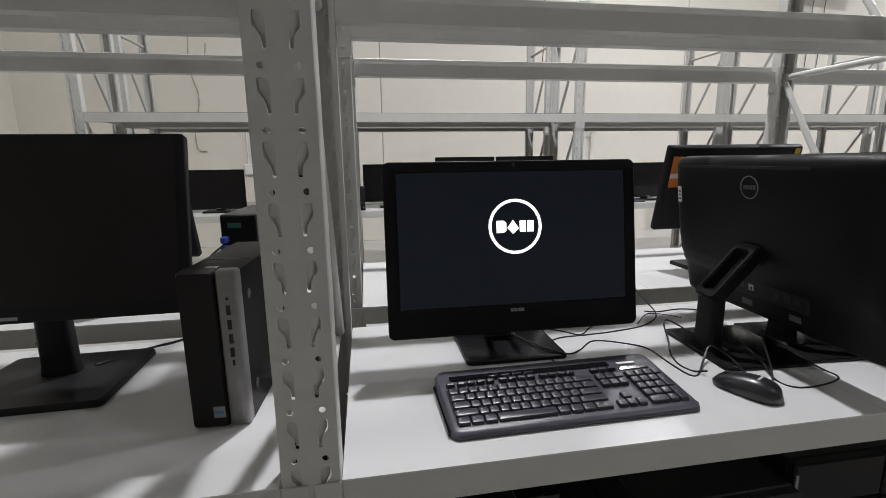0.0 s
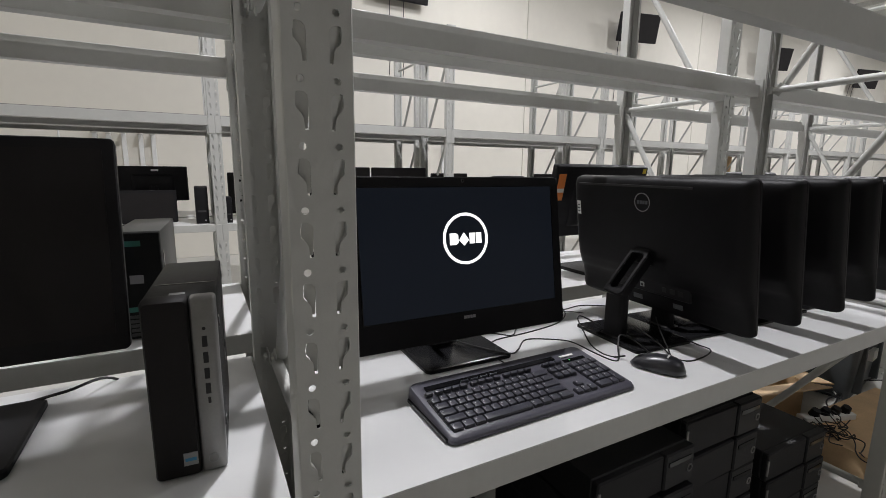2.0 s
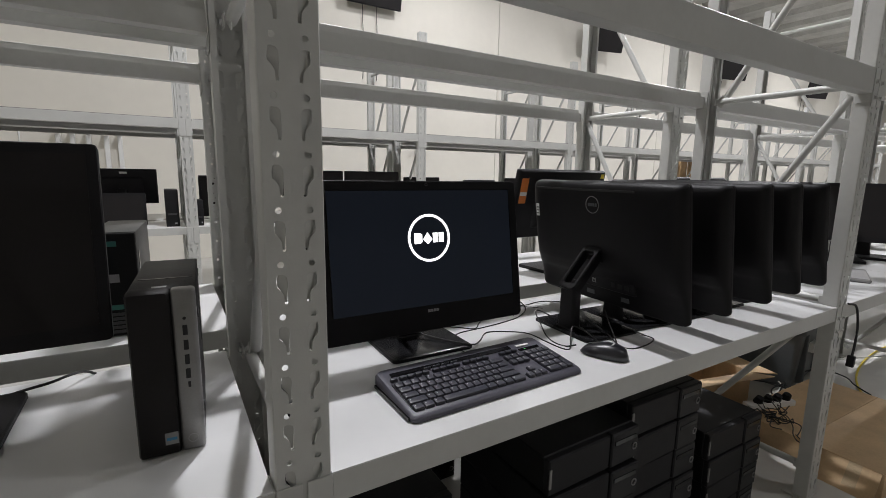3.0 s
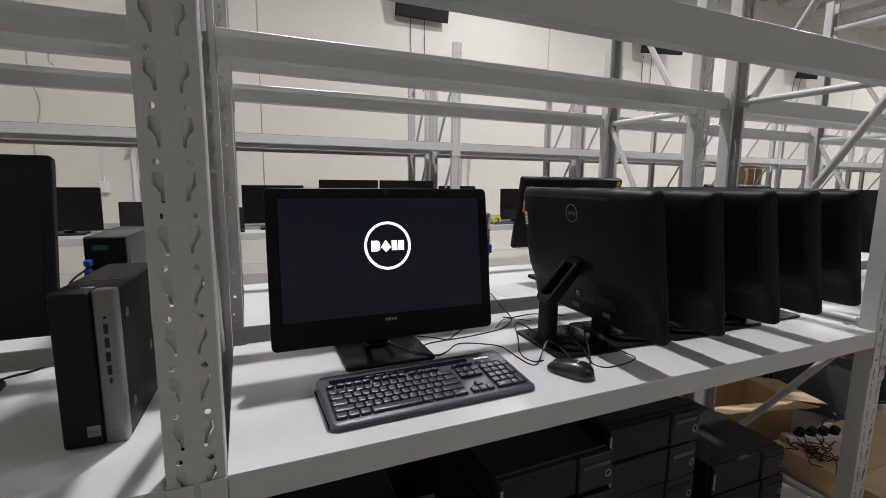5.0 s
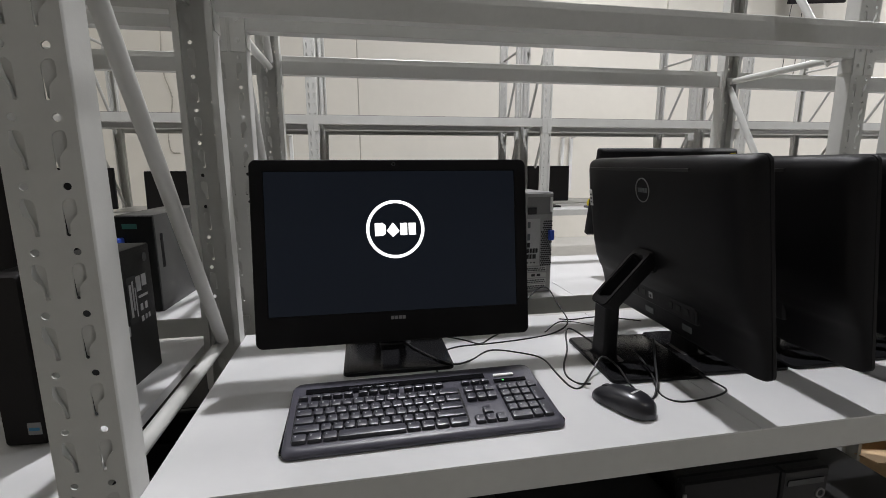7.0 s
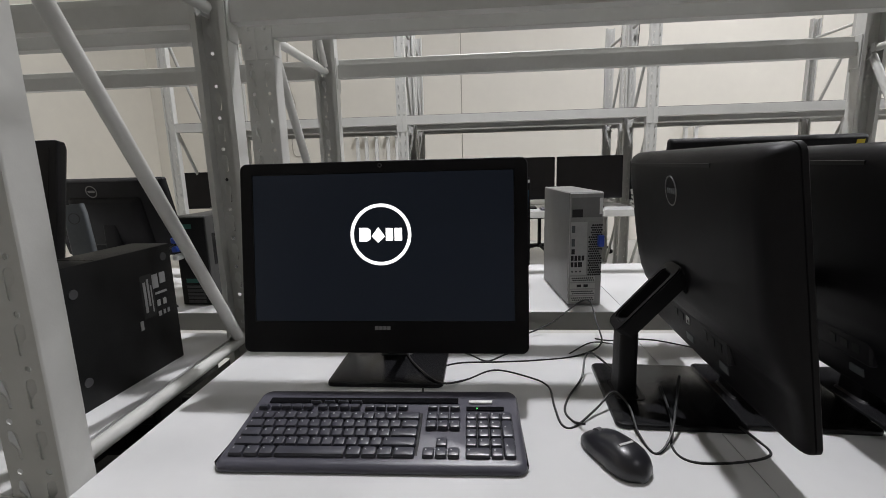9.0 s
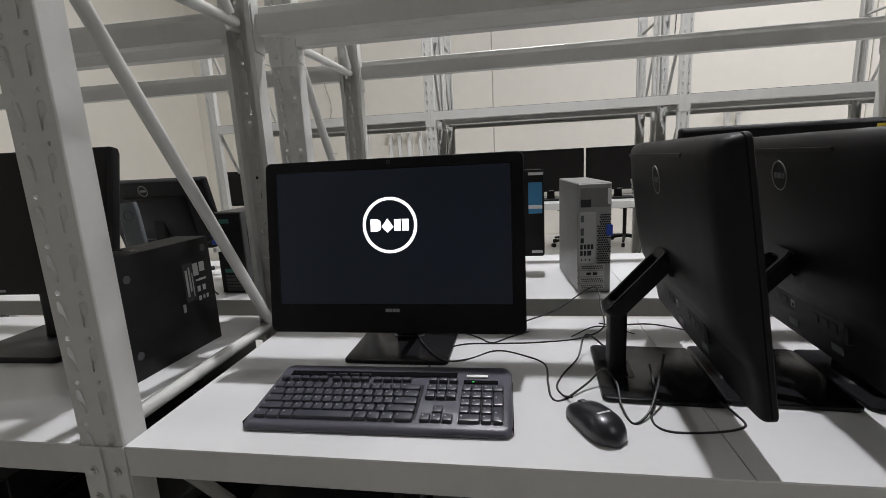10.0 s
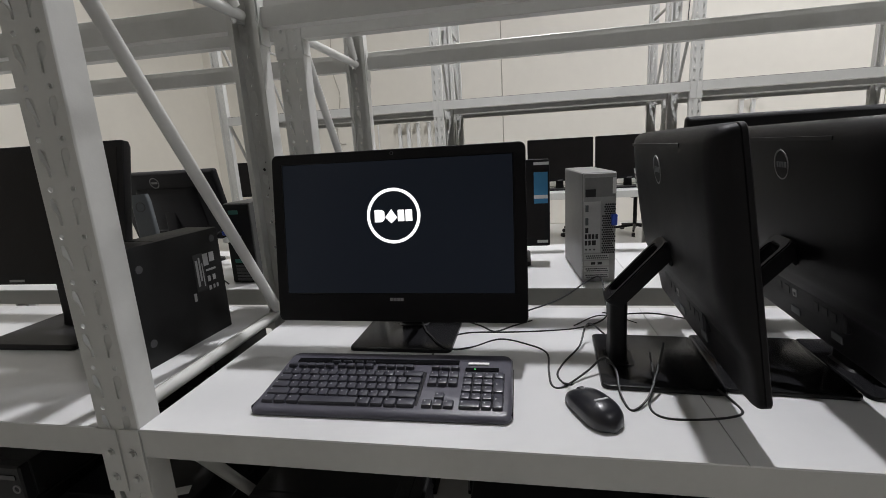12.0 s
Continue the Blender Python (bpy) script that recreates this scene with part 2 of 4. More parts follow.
# y = 5.2 row added to brighten the wall; y < 0 lamps are unseen fill
for lx, ly, pw in ((0.75, 2.5, 182), (-3.9, 2.5, 12), (7.1, 2.5, 210), (13.4, 2.5, 195), (-3.2, -7.0, 9), (4.2, -2.4, 40), (19.8, 2.5, 195), (-2.4, 5.2, 12), (3.9, 5.2, 78), (10.2, 5.2, 65), (16.6, 5.2, 65)):
    high_bay(lx, ly, 5.2, pw)

# ---- shelving racks ----
PITCH, BAY = 0.075, 1.99


SLOT = [(-0.006, 0.069), (-0.003, 0.0705), (0.003, 0.0695), (0.0065, 0.066), (0.0075, 0.060), (0.0075, 0.0285), (0.0062, 0.0270), (0.0030, 0.0275), (0.0020, 0.041), (-0.0015, 0.047), (-0.0062, 0.052), (-0.007, 0.060)]


def punched_cell():
    """One pitch of a post's face, 80 x 75 mm, with two keyhole slots and two round holes punched through it."""
    cu = bpy.data.curves.new("cell", "CURVE")
    cu.dimensions, cu.fill_mode, cu.extrude = "2D", "BOTH", 0.001

    def loop(pts):
        s = cu.splines.new("POLY")
        s.points.add(len(pts) - 1)
        for q, (px, py) in zip(s.points, pts):
            q.co = (px, py, 0, 1)
        s.use_cyclic_u = True

    loop([(-0.038, 0), (0.038, 0), (0.038, PITCH), (-0.038, PITCH)])
    for s in (-1, 1):
        loop([(s * (0.0200 - a), b) for a, b in SLOT])
        loop([(s * 0.0205 + 0.0045 * math.cos(2 * math.pi * i / 12), 0.009 + 0.0045 * math.sin(2 * math.pi * i / 12)) for i in range(12)])
    ob = bpy.data.objects.new("cell", cu)
    me = ob.to_mesh()
    vs = [(v.co.x, v.co.z, v.co.y) for v in me.vertices]
    fs = [tuple(f.vertices) for f in me.polygons]
    ob.to_mesh_clear()
    bpy.data.objects.remove(ob)
    bpy.data.curves.remove(cu)
    # the tongues: flush along the top and the inner side, pressed in towards the outer side, where a slit stays open
    for s in (-1, 1):
        n, o = len(SLOT), len(vs)
        for back in (0.0, 0.0011):
            for a, b in SLOT:
                sunk = min(1.0, max(0.0, (0.0075 - a) / 0.0135)) * min(1.0, max(0.0, (0.071 - b) / 0.022)) ** 0.7
                if b < 0.03:
                    sunk = max(sunk, 0.45)
                vs.append((s * (0.0200 - (a * 0.72 if a < 0.003 else a)), 0.0003 + back + 0.0085 * sunk, b + (0.0022 if b < 0.03 else 0.0)))
        fs.append(tuple(o + i for i in range(n)))
        fs.append(tuple(o + n + i for i in range(n)))
        fs += [(o + i, o + (i + 1) % n, o + n + (i + 1) % n, o + n + i) for i in range(n)]
    return vs, fs


def post_mesh(height):
    """A roll-formed upright: punched front at y = 0, flanges and lips behind."""
    vs, fs = punched_cell()
    V, F = [], []
    for k in range(int(height / PITCH)):
        o = len(V)
        V += [(a * 1.045, b, max(0.0, c + k * PITCH + 0.004)) for a, b, c in vs]
        F += [tuple(o + i for i in f) for f in fs]
    bm = bmesh.new()
    me = bpy.data.meshes.new("tmp")
    me.from_pydata(V, [], F)
    bm.from_mesh(me)
    bpy.data.meshes.remove(me)
    h = int(height / PITCH) * PITCH + 0.004
    for s in (-1, 1):
        sec = [(s * 0.0397, -0.001), (s * 0.0412, 0.0005), (s * 0.0417, 0.003), (s * 0.0417, 0.047), (s * 0.028, 0.047), (s * 0.028, 0.045), (s * 0.0397, 0.045), (s * 0.0397, 0.001)]
        loft(bm, [[(px, py, z) for px, py in sec] for z in (0.0, h)])
    bmesh.ops.recalc_face_normals(bm, faces=bm.faces[:])
    return finish(bm, "post", M_STEEL)


POST = post_mesh(2.55)
BEAM_LEN = BAY - 0.088


def beam_mesh(h):
    """A stepped box beam along x, its face at y = 0 and its top at z = 0."""
    sec = [(0.0, -h + 0.002), (0.002, -h), (0.040, -h), (0.040, -0.024), (0.022, -0.024), (0.020, -0.002), (0.018, 0.0), (0.002, 0.0), (0.0, -0.002)]
    bm = bmesh.new()
    loft(bm, [[(x, py, pz) for py, pz in sec] for x in (-BEAM_LEN / 2, BEAM_LEN / 2)])
    return finish(bm, "beam", M_STEEL)


def bracket_mesh():
    """An end plate of a beam that wraps the post's corner."""
    bm = bmesh.new()
    box(bm, -0.0385, 0.0, -0.003, 0.0, -0.125, 0.0, 0.0008)
    box(bm, 0.0005, 0.003, 0.0, 0.045, -0.115, 0.0, 0.0008)
    return finish(bm, "bracket", M_STEEL)


def bolt_mesh():
    bm = tube(bmesh.new(), (0, 0, 0), (0, -0.006, 0), 0.006, 6)
    tube(bm, (0, 0, 0), (0, -0.0015, 0), 0.0085, 14)
    return finish(bm, "bolt", M_ZINC)


BEAM_LOW, BEAM_TOP, BEAM_DEEP, BRACKET, BOLT = beam_mesh(0.054), beam_mesh(0.072), beam_mesh(0.083), bracket_mesh(), bolt_mesh()
BRACKET_L = BRACKET.copy()
for v in BRACKET_L.vertices:
    v.co.x = -v.co.x
BRACKET_L.flip_normals()


BOARD = (BAY - 0.087) / 2


def deck_mesh():
    """Half a bay's shelf board."""
    w = BOARD - 0.0016
    out = [(0.0, -0.0085), (w, -0.0085), (w, 0.6105), (0.0, 0.6105)]
    bm = bmesh.new()
    loft(bm, [[(x, y, z) for x, y in out] for z in (-0.017, 0.0012)])
    return finish(bm, "deck_board", M_DECK, False)


DECK_LEFT, DECK_RIGHT = deck_mesh(), deck_mesh()
# copies in dark grey for the boards above 1.2 m
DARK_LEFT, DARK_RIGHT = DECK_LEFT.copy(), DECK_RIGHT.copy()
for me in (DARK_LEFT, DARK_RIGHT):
    me.materials[0] = M_GREYBOARD


def brace(parent, y0, z0, y1, z1, x=0.0, detail=True):
    """A round brace with flattened, bolted ends between two posts."""
    a, b = Vector((x, y0, z0)), Vector((x, y1, z1))
    bm = tube(bmesh.new(), a, b, 0.0135, 12)
    d = (b - a).normalized()
    bm2 = part("brace", bm, M_STEEL, parent)
    if detail:
        for p, s in ((a, -1), (b, 1)):
            m = Matrix.Translation(p) @ Matrix.Rotation(math.atan2(d.z, d.y), 4, "X")
            part("brace_end", box(bmesh.new(), -0.0165, -0.012, s * 0.012 - 0.024, s * 0.012 + 0.024, -0.0155, 0.0155, 0.002, 1, m=m), M_STEEL, bm2)
            part("bolt", tube(bmesh.new(), m @ Vector((-0.0165, s * 0.014, 0)), m @ Vector((-0.023, s * 0.014, 0)), 0.0075, 6), M_ZINC, bm2)


def rack(label, x0, y0, ks, levels, deck_z, height=2.55, depth=0.60, detail=True, boards=(), turned=(), deep=False):
    """A row of bays. levels: heights of the beams' tops; boards: those that carry boards."""
    t = thing("shelving_rack", label, "rack", pose(x0, y0, 0), "shelving racks")
    for k in ks:
        x = k * BAY
        f = part("post", POST, None, t)
        f.location = (x, -0.007, 0)
        b = part("post", POST, None, t)
        b.matrix_basis = pose(x, depth, 0, 0, 0, 180)
        part("foot", boxes((x - 0.055, x + 0.055, -0.01, 0.075, 0.0, 0.006)), M_STEEL, t)
        part("foot", boxes((x - 0.055, x + 0.055, depth - 0.075, depth + 0.01, 0.0, 0.006)), M_STEEL, t)
        for z in (0.12, 0.812, 1.60, 2.37):
            brace(t, 0.05, z, depth - 0.05, z, x + 0.003, detail)
        for z, zz in ((0.10, 0.76), (0.83, 1.575), (1.61, 2.34)):
            if k in turned:
                brace(t, 0.11, z, depth - 0.038, zz, x + 0.001, detail)
            else:
                brace(t, depth - 0.09, z, 0.058, zz, x + 0.013, detail)
    for k in ks[:-1]:
        xm = (k + 0.5) * BAY
        for z in levels:
            me = BEAM_LOW if z == deck_z else BEAM_TOP
            f = part("beam", BEAM_DEEP if deep and z != deck_z else me, None, t)
            f.location = (xm, -0.009, z)
            b = part("beam", me, None, t)
            b.matrix_basis = pose(xm, depth + 0.012, z, 0, 0, 180)
            for s, k2, meb in ((-1, k, BRACKET), (1, k + 1, BRACKET_L)):
                for yy, turn in ((-0.0085, 0), (depth + 0.003, 180)):
                    br = part("bracket", (meb if not turn else (BRACKET_L if meb is BRACKET else BRACKET)), None, t)
                    br.matrix_basis = pose(k2 * BAY - s * 0.0422, yy, z, 0, 0, turn)
                    if detail:
                        for zb in (-0.045, -0.095):
                            bo = part("bolt", BOLT, None, br)
                            bo.location = ((-0.020 if (br.data is BRACKET) else 0.020), -0.003, zb)
        for zz in boards:
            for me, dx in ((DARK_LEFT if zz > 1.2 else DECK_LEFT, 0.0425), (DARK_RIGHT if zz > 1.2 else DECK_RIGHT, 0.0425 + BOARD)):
                d = part("deck_board", me, None, t, "dark grey shelf board" if zz > 1.2 else "white laminate shelf board")
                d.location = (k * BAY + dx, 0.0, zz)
    return t


DECK_A, DECK_B, DECK_C = 0.799, 0.815, 0.83
rack("grey powder-coated steel rack with white shelf boards", -0.094, 0.606, [-2, -1, 0, 1, 2, 3], (DECK_A, 1.645), DECK_A, boards=(DECK_A,), deep=True)
rack("grey powder-coated steel rack standing behind the front rack", -0.065, 1.35, [-2, -1, 0, 1, 2, 3, 4], (DECK_B, 1.65), DECK_B, boards=(DECK_B,), turned=(1, 2, 3, 4))
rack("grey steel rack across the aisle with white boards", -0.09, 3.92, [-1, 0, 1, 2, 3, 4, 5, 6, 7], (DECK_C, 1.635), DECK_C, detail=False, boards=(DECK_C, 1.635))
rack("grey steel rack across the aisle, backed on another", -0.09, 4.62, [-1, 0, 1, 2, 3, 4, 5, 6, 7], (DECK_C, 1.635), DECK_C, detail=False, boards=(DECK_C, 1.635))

# ---- all-in-one computers ----


AIO_W, AIO_H = 0.575, 0.3815


def shell_depth(v):
    """How deep the computer's back stands behind its screen, from the bottom edge (0) to the top (1)."""
    stops = ((0.0, 0.019), (0.012, 0.0215), (0.13, 0.024), (0.20, 0.029), (0.27, 0.040), (0.34, 0.0465), (0.45, 0.0495), (0.80, 0.0485), (0.93, 0.045), (0.965, 0.042), (0.985, 0.037), (1.0, 0.028))
    for (a, da), (b, db) in zip(stops, stops[1:]):
        if v <= b:
            f = (v - a) / (b - a)
            f = f * f * (3 - 2 * f)
            return da + (db - da) * f
    return stops[-1][1]


def corner_half(v, W, H, r=0.014):
    """Half the width at a height, where the outline's corners are round."""
    z = min(v, 1 - v) * H
    return W / 2 - (0 if z >= r else r - math.sqrt(max(0.0, r * r - (r - z) ** 2)))


def back_shell(dm):
    """The moulded back: rounded sides, a full upper part and a thin bottom edge below a curved step."""
    rings = []
    vs = [0.0, 0.004, 0.012, 0.025, 0.04, 0.08, 0.13] + [0.16 + 0.025 * i for i in range(13)] + [0.55, 0.70, 0.80, 0.88, 0.93, 0.95, 0.965, 0.975, 0.985, 0.993, 1.0]
    for v in vs:
        hw, d = corner_half(v, AIO_W, AIO_H), shell_depth(v)
        side = [(hw - inset, 0.0095 + f * (d - 0.0095)) for inset, f in ((0.0, 0.0), (0.001, 0.30), (0.004, 0.55), (0.010, 0.75), (0.019, 0.88), (0.034, 0.96), (0.08, 1.0))] + [(0.0, d + 0.0008)]
        ring = [(x, y) for x, y in side] + [(-x, y) for x, y in side[-2::-1]]
        rings.append([dm @ Vector((x, y, v * AIO_H)) for x, y in ring])
    return loft(bmesh.new(), rings)


def loop_plate(bm, outer, inner, depth, m):
    """A slab with a hole: two outlines of equally many points in x and z, depth along y."""
    rows = [[bm.verts.new(m @ Vector((x, y, z))) for x, z in out] for out, y in ((inner, 0), (outer, 0), (outer, depth), (inner, depth))]
    n = len(outer)
    for a, b in zip(rows, rows[1:] + rows[:1]):
        for i in range(n):
            bm.faces.new((a[i], a[(i + 1) % n], b[(i + 1) % n], b[i]))
    bmesh.ops.recalc_face_normals(bm, faces=bm.faces[:])
    return bm


def aio(m, label, tilt, bottom_y, lit=False, height=0.0757, labelled=False):
    """An all-in-one computer, base centred on the origin, screen to -y."""
    t = thing("all_in_one_computer", label, "computer", m, "all-in-one computers")
    bm = bmesh.new()
    loft(bm, [[(x, y, z) for x, y in rounded(w, d, 0.014)] for w, d, z in ((0.231, 0.201, 0.0), (0.237, 0.207, 0.002), (0.237, 0.207, 0.007), (0.235, 0.205, 0.009), (0.229, 0.199, 0.0102))])
    base = part("base_plate", bm, M_BASE, t, "glossy black base plate")
    part("base_pad", prism(bmesh.new(), rounded(0.075, 0.05, 0.008, 4), 0.0012, Matrix.Translation((0, 0.060, 0.0101)) @ Matrix.Rotation(radians(90), 4, "X")), M_GREY, base)
    W, H = AIO_W, AIO_H
    dm = Matrix.Translation((0, bottom_y, height)) @ Matrix.Rotation(radians(-tilt), 4, "X")
    bm = bmesh.new()
    loft(bm, [[dm @ Vector((x, y, z)) for x, z in rounded(w, h, r, 6, 0, H / 2)] for w, h, r, y in ((W - 0.003, H - 0.003, 0.013, 0.0), (W, H, 0.014, 0.0015), (W, H, 0.014, 0.0075), (W - 0.003, H - 0.003, 0.013, 0.0085), (W - 0.004, H - 0.004, 0.013, 0.011))])
    body = part("display", bm, M_SATIN, t)
    part("back_shell", back_shell(dm), M_SATIN, body)
    sw, sh, sz, logo_z = 0.520, 0.292, SCREEN_Z, LOGO_Z
    part("screen", prism(bmesh.new(), rounded(sw, sh, 0.001, 1, 0, sz), 0.002, dm @ Matrix.Translation((0, -0.0012, 0))), M_BACKLIT if lit else M_SCREEN, body, "dark backlit screen, switched on" if lit else "switched-off dark screen")
    for a in ((-sw / 2 - 0.002, -sw / 2, sz - sh / 2 - 0.002, sz + sh / 2 + 0.002), (sw / 2, sw / 2 + 0.002, sz - sh / 2 - 0.002, sz + sh / 2 + 0.002), (-sw / 2, sw / 2, sz + sh / 2, sz + sh / 2 + 0.002), (-sw / 2, sw / 2, sz - sh / 2 - 0.002, sz - sh / 2)):
        part("bezel_lip", box(bmesh.new(), a[0], a[1], -0.0022, 0.001, a[2], a[3], m=dm), M_GLOSS, body)
    cam_eye = part("webcam", tube(bmesh.new(), dm @ Vector((0, 0.001, H - 0.0092)), dm @ Vector((0, -0.0012, H - 0.0092)), 0.0042, 16), M_GREY, body)
    part("lens", tube(bmesh.new(), dm @ Vector((0, 0.0, H - 0.0092)), dm @ Vector((0, -0.0018, H - 0.0092)), 0.0024, 12), M_GLOSS, cam_eye)
    for i, (a, b) in enumerate(((-0.0155, -0.0085), (-0.0072, -0.0005), (0.0012, 0.0075), (0.0088, 0.0155))):
        part("emblem", prism(bmesh.new(), [(a, EMBLEM_Z - 0.0035), (b, EMBLEM_Z - 0.0035), (b, EMBLEM_Z + 0.0035), (a, EMBLEM_Z + 0.0035)], 0.001, dm @ Matrix.Translation((0, -0.0012, 0))), M_PRINT, body, "small grey maker's emblem")
    if lit:
        lm = dm @ Matrix.Translation((0.0, -0.0024, logo_z))
        part("logo_ring", ring_plate(bmesh.new(), 0.0542, LOGO_R, 0.0008, lm, 64), M_LOGO, body, "white ring glowing on the screen")
        for out in (
            [(-0.043, -0.0135), (-0.027, -0.0135), (-0.0205, -0.009), (-0.0205, 0.009), (-0.027, 0.0135), (-0.043, 0.0135)],
            [(-0.0185, -0.003), (-0.005, -0.0165), (0.0085, -0.004), (-0.005, 0.0145)],
            [(0.0100, -0.0125), (0.0245, -0.0125), (0.0245, 0.0125), (0.0100, 0.0125)],
            [(0.0275, -0.0125), (0.0425, -0.0125), (0.0425, 0.0125), (0.0275, 0.0125)],
        ):
            part("logo_block", prism(bmesh.new(), out, 0.0008, lm), M_LOGO, body, "white block glowing on the screen")
    # back details
    part("vent_slot", box(bmesh.new(), -0.15, 0.255, 0.040, shell_depth(0.945) + 0.0018, H * 0.945 - 0.003, H * 0.945 + 0.003, m=dm), M_DARKPRINT, body)
    bx = Matrix.Translation((0.0, shell_depth(0.832) + 0.0002, BADGE_Z))
    part("back_ring", ring_plate(bmesh.new(), 0.0238, 0.0262, 0.0014, dm @ bx), M_SILVER, body, "silver ring badge")
    for i in range(4):
        part("badge_block", prism(bmesh.new(), [(-0.018 + 0.0093 * i, -0.0048), (-0.011 + 0.0093 * i, -0.0048), (-0.011 + 0.0093 * i, 0.0048), (-0.018 + 0.0093 * i, 0.0048)], 0.0012, dm @ bx), M_BIN, body)
    pm = dm
    part("port_panel", box(bmesh.new(), -0.135, 0.125, 0.020, 0.0345, 0.052, 0.098, 0.003, m=pm), M_BLACK, body)
    for px, w in ((-0.115, 0.016), (-0.09, 0.016), (-0.062, 0.013), (0.012, 0.014), (0.040, 0.016), (0.07, 0.012)):
        part("port", box(bmesh.new(), px, px + w, 0.0335, 0.0355, 0.066, 0.080, m=pm), M_STEELSHEET if px == 0.012 else M_DARKPRINT, body)
    part("port_hole", box(bmesh.new(), 0.0155, 0.0225, 0.0350, 0.0358, 0.068, 0.0745, m=pm), M_DARKPRINT, body)
    part("rating_label", box(bmesh.new(), 0.03, 0.062, 0.02, 0.0252, 0.020, 0.034, m=dm), M_BIN, body, "grey rating label")
    part("lock_plate", box(bmesh.new(), -0.105, -0.075, 0.02, 0.0252, 0.022, 0.036, 0.001, m=dm), M_BIN, body)
    if labelled:
        y = shell_depth(0.74)
        part("asset_label", box(bmesh.new(), 0.248, 0.263, y - 0.006, y - 0.0005, 0.262, 0.305, m=dm), M_LABEL, body, "small white paper label")
        for k in range(3):
            part("label_print", box(bmesh.new(), 0.251, 0.260, y - 0.005, y + 0.0001, 0.270 + 0.010 * k, 0.274 + 0.010 * k, m=dm), M_BIN, body)
    # stand: riser, and a slanted arm like a closed loop
    part("riser", loft(bmesh.new(), [[(x, 0.065 + y, z) for x, y in rounded(w, d, 0.011)] for w, d, z in ((0.078, 0.044, 0.0100), (0.070, 0.034, 0.014), (0.066, 0.032, 0.05), (0.064, 0.032, 0.128), (0.064, 0.028, 0.146))]), M_SATIN, t)
    end = dm @ Vector((0, 0.050, 0.163))
    a0 = Vector((0, 0.068, 0.130))
    d = (end - a0)
    am = Matrix.Translation(a0) @ d.to_track_quat("Z", "Y").to_matrix().to_4x4()
    L = d.length
    bm = bmesh.new()
    loop_plate(bm, rounded(0.068, L + 0.024, 0.014, 5, 0, L / 2 + 0.002), rounded(0.042, L - 0.012, 0.010, 5, 0, L / 2 + 0.001), 0.030, am @ Matrix.Translation((0, -0.008, 0)))
    bmesh.ops.bevel(bm, geom=[e for e in bm.edges if len(e.link_faces) == 2 and e.calc_face_angle(0) > 1.2], offset=0.0025, segments=2, affect="EDGES")
    part("arm", bm, M_SATIN, t)
    part("hinge_plate", box(bmesh.new(), -0.034, 0.034, 0.046, 0.054, 0.140, 0.185, 0.004, m=dm), M_SATIN, t)
    return t


SCREEN_Z, LOGO_Z, LOGO_R, BADGE_Z, EMBLEM_Z = 0.211, 0.2365, 0.0608, 0.317, 0.0506
aio(pose(0.3245, 1.0217, DECK_A, 0, 0, -0.65), "black all-in-one computer, switched on, on the shelf board", 8.5, -0.094, True, 0.0704)
for x, y, turn, tilt, up in ((0.8485, 0.8985, 86.7, 8.7, 0.0757), (1.051, 0.899, 86.3, 8.6, 0.074), (1.259, 0.891, 89.0, 12.5, 0.083), (1.469, 0.897, 89.0, 13.5, 0.086), (1.701, 0.907, 89.0, 14.2, 0.0875)):
    aio(pose(x, y, DECK_A, 0, 0, turn), "black all-in-one computer with its back to the keyboard, in a row", tilt, -0.094, False, up, x < 0.9)

# ---- keyboard ----


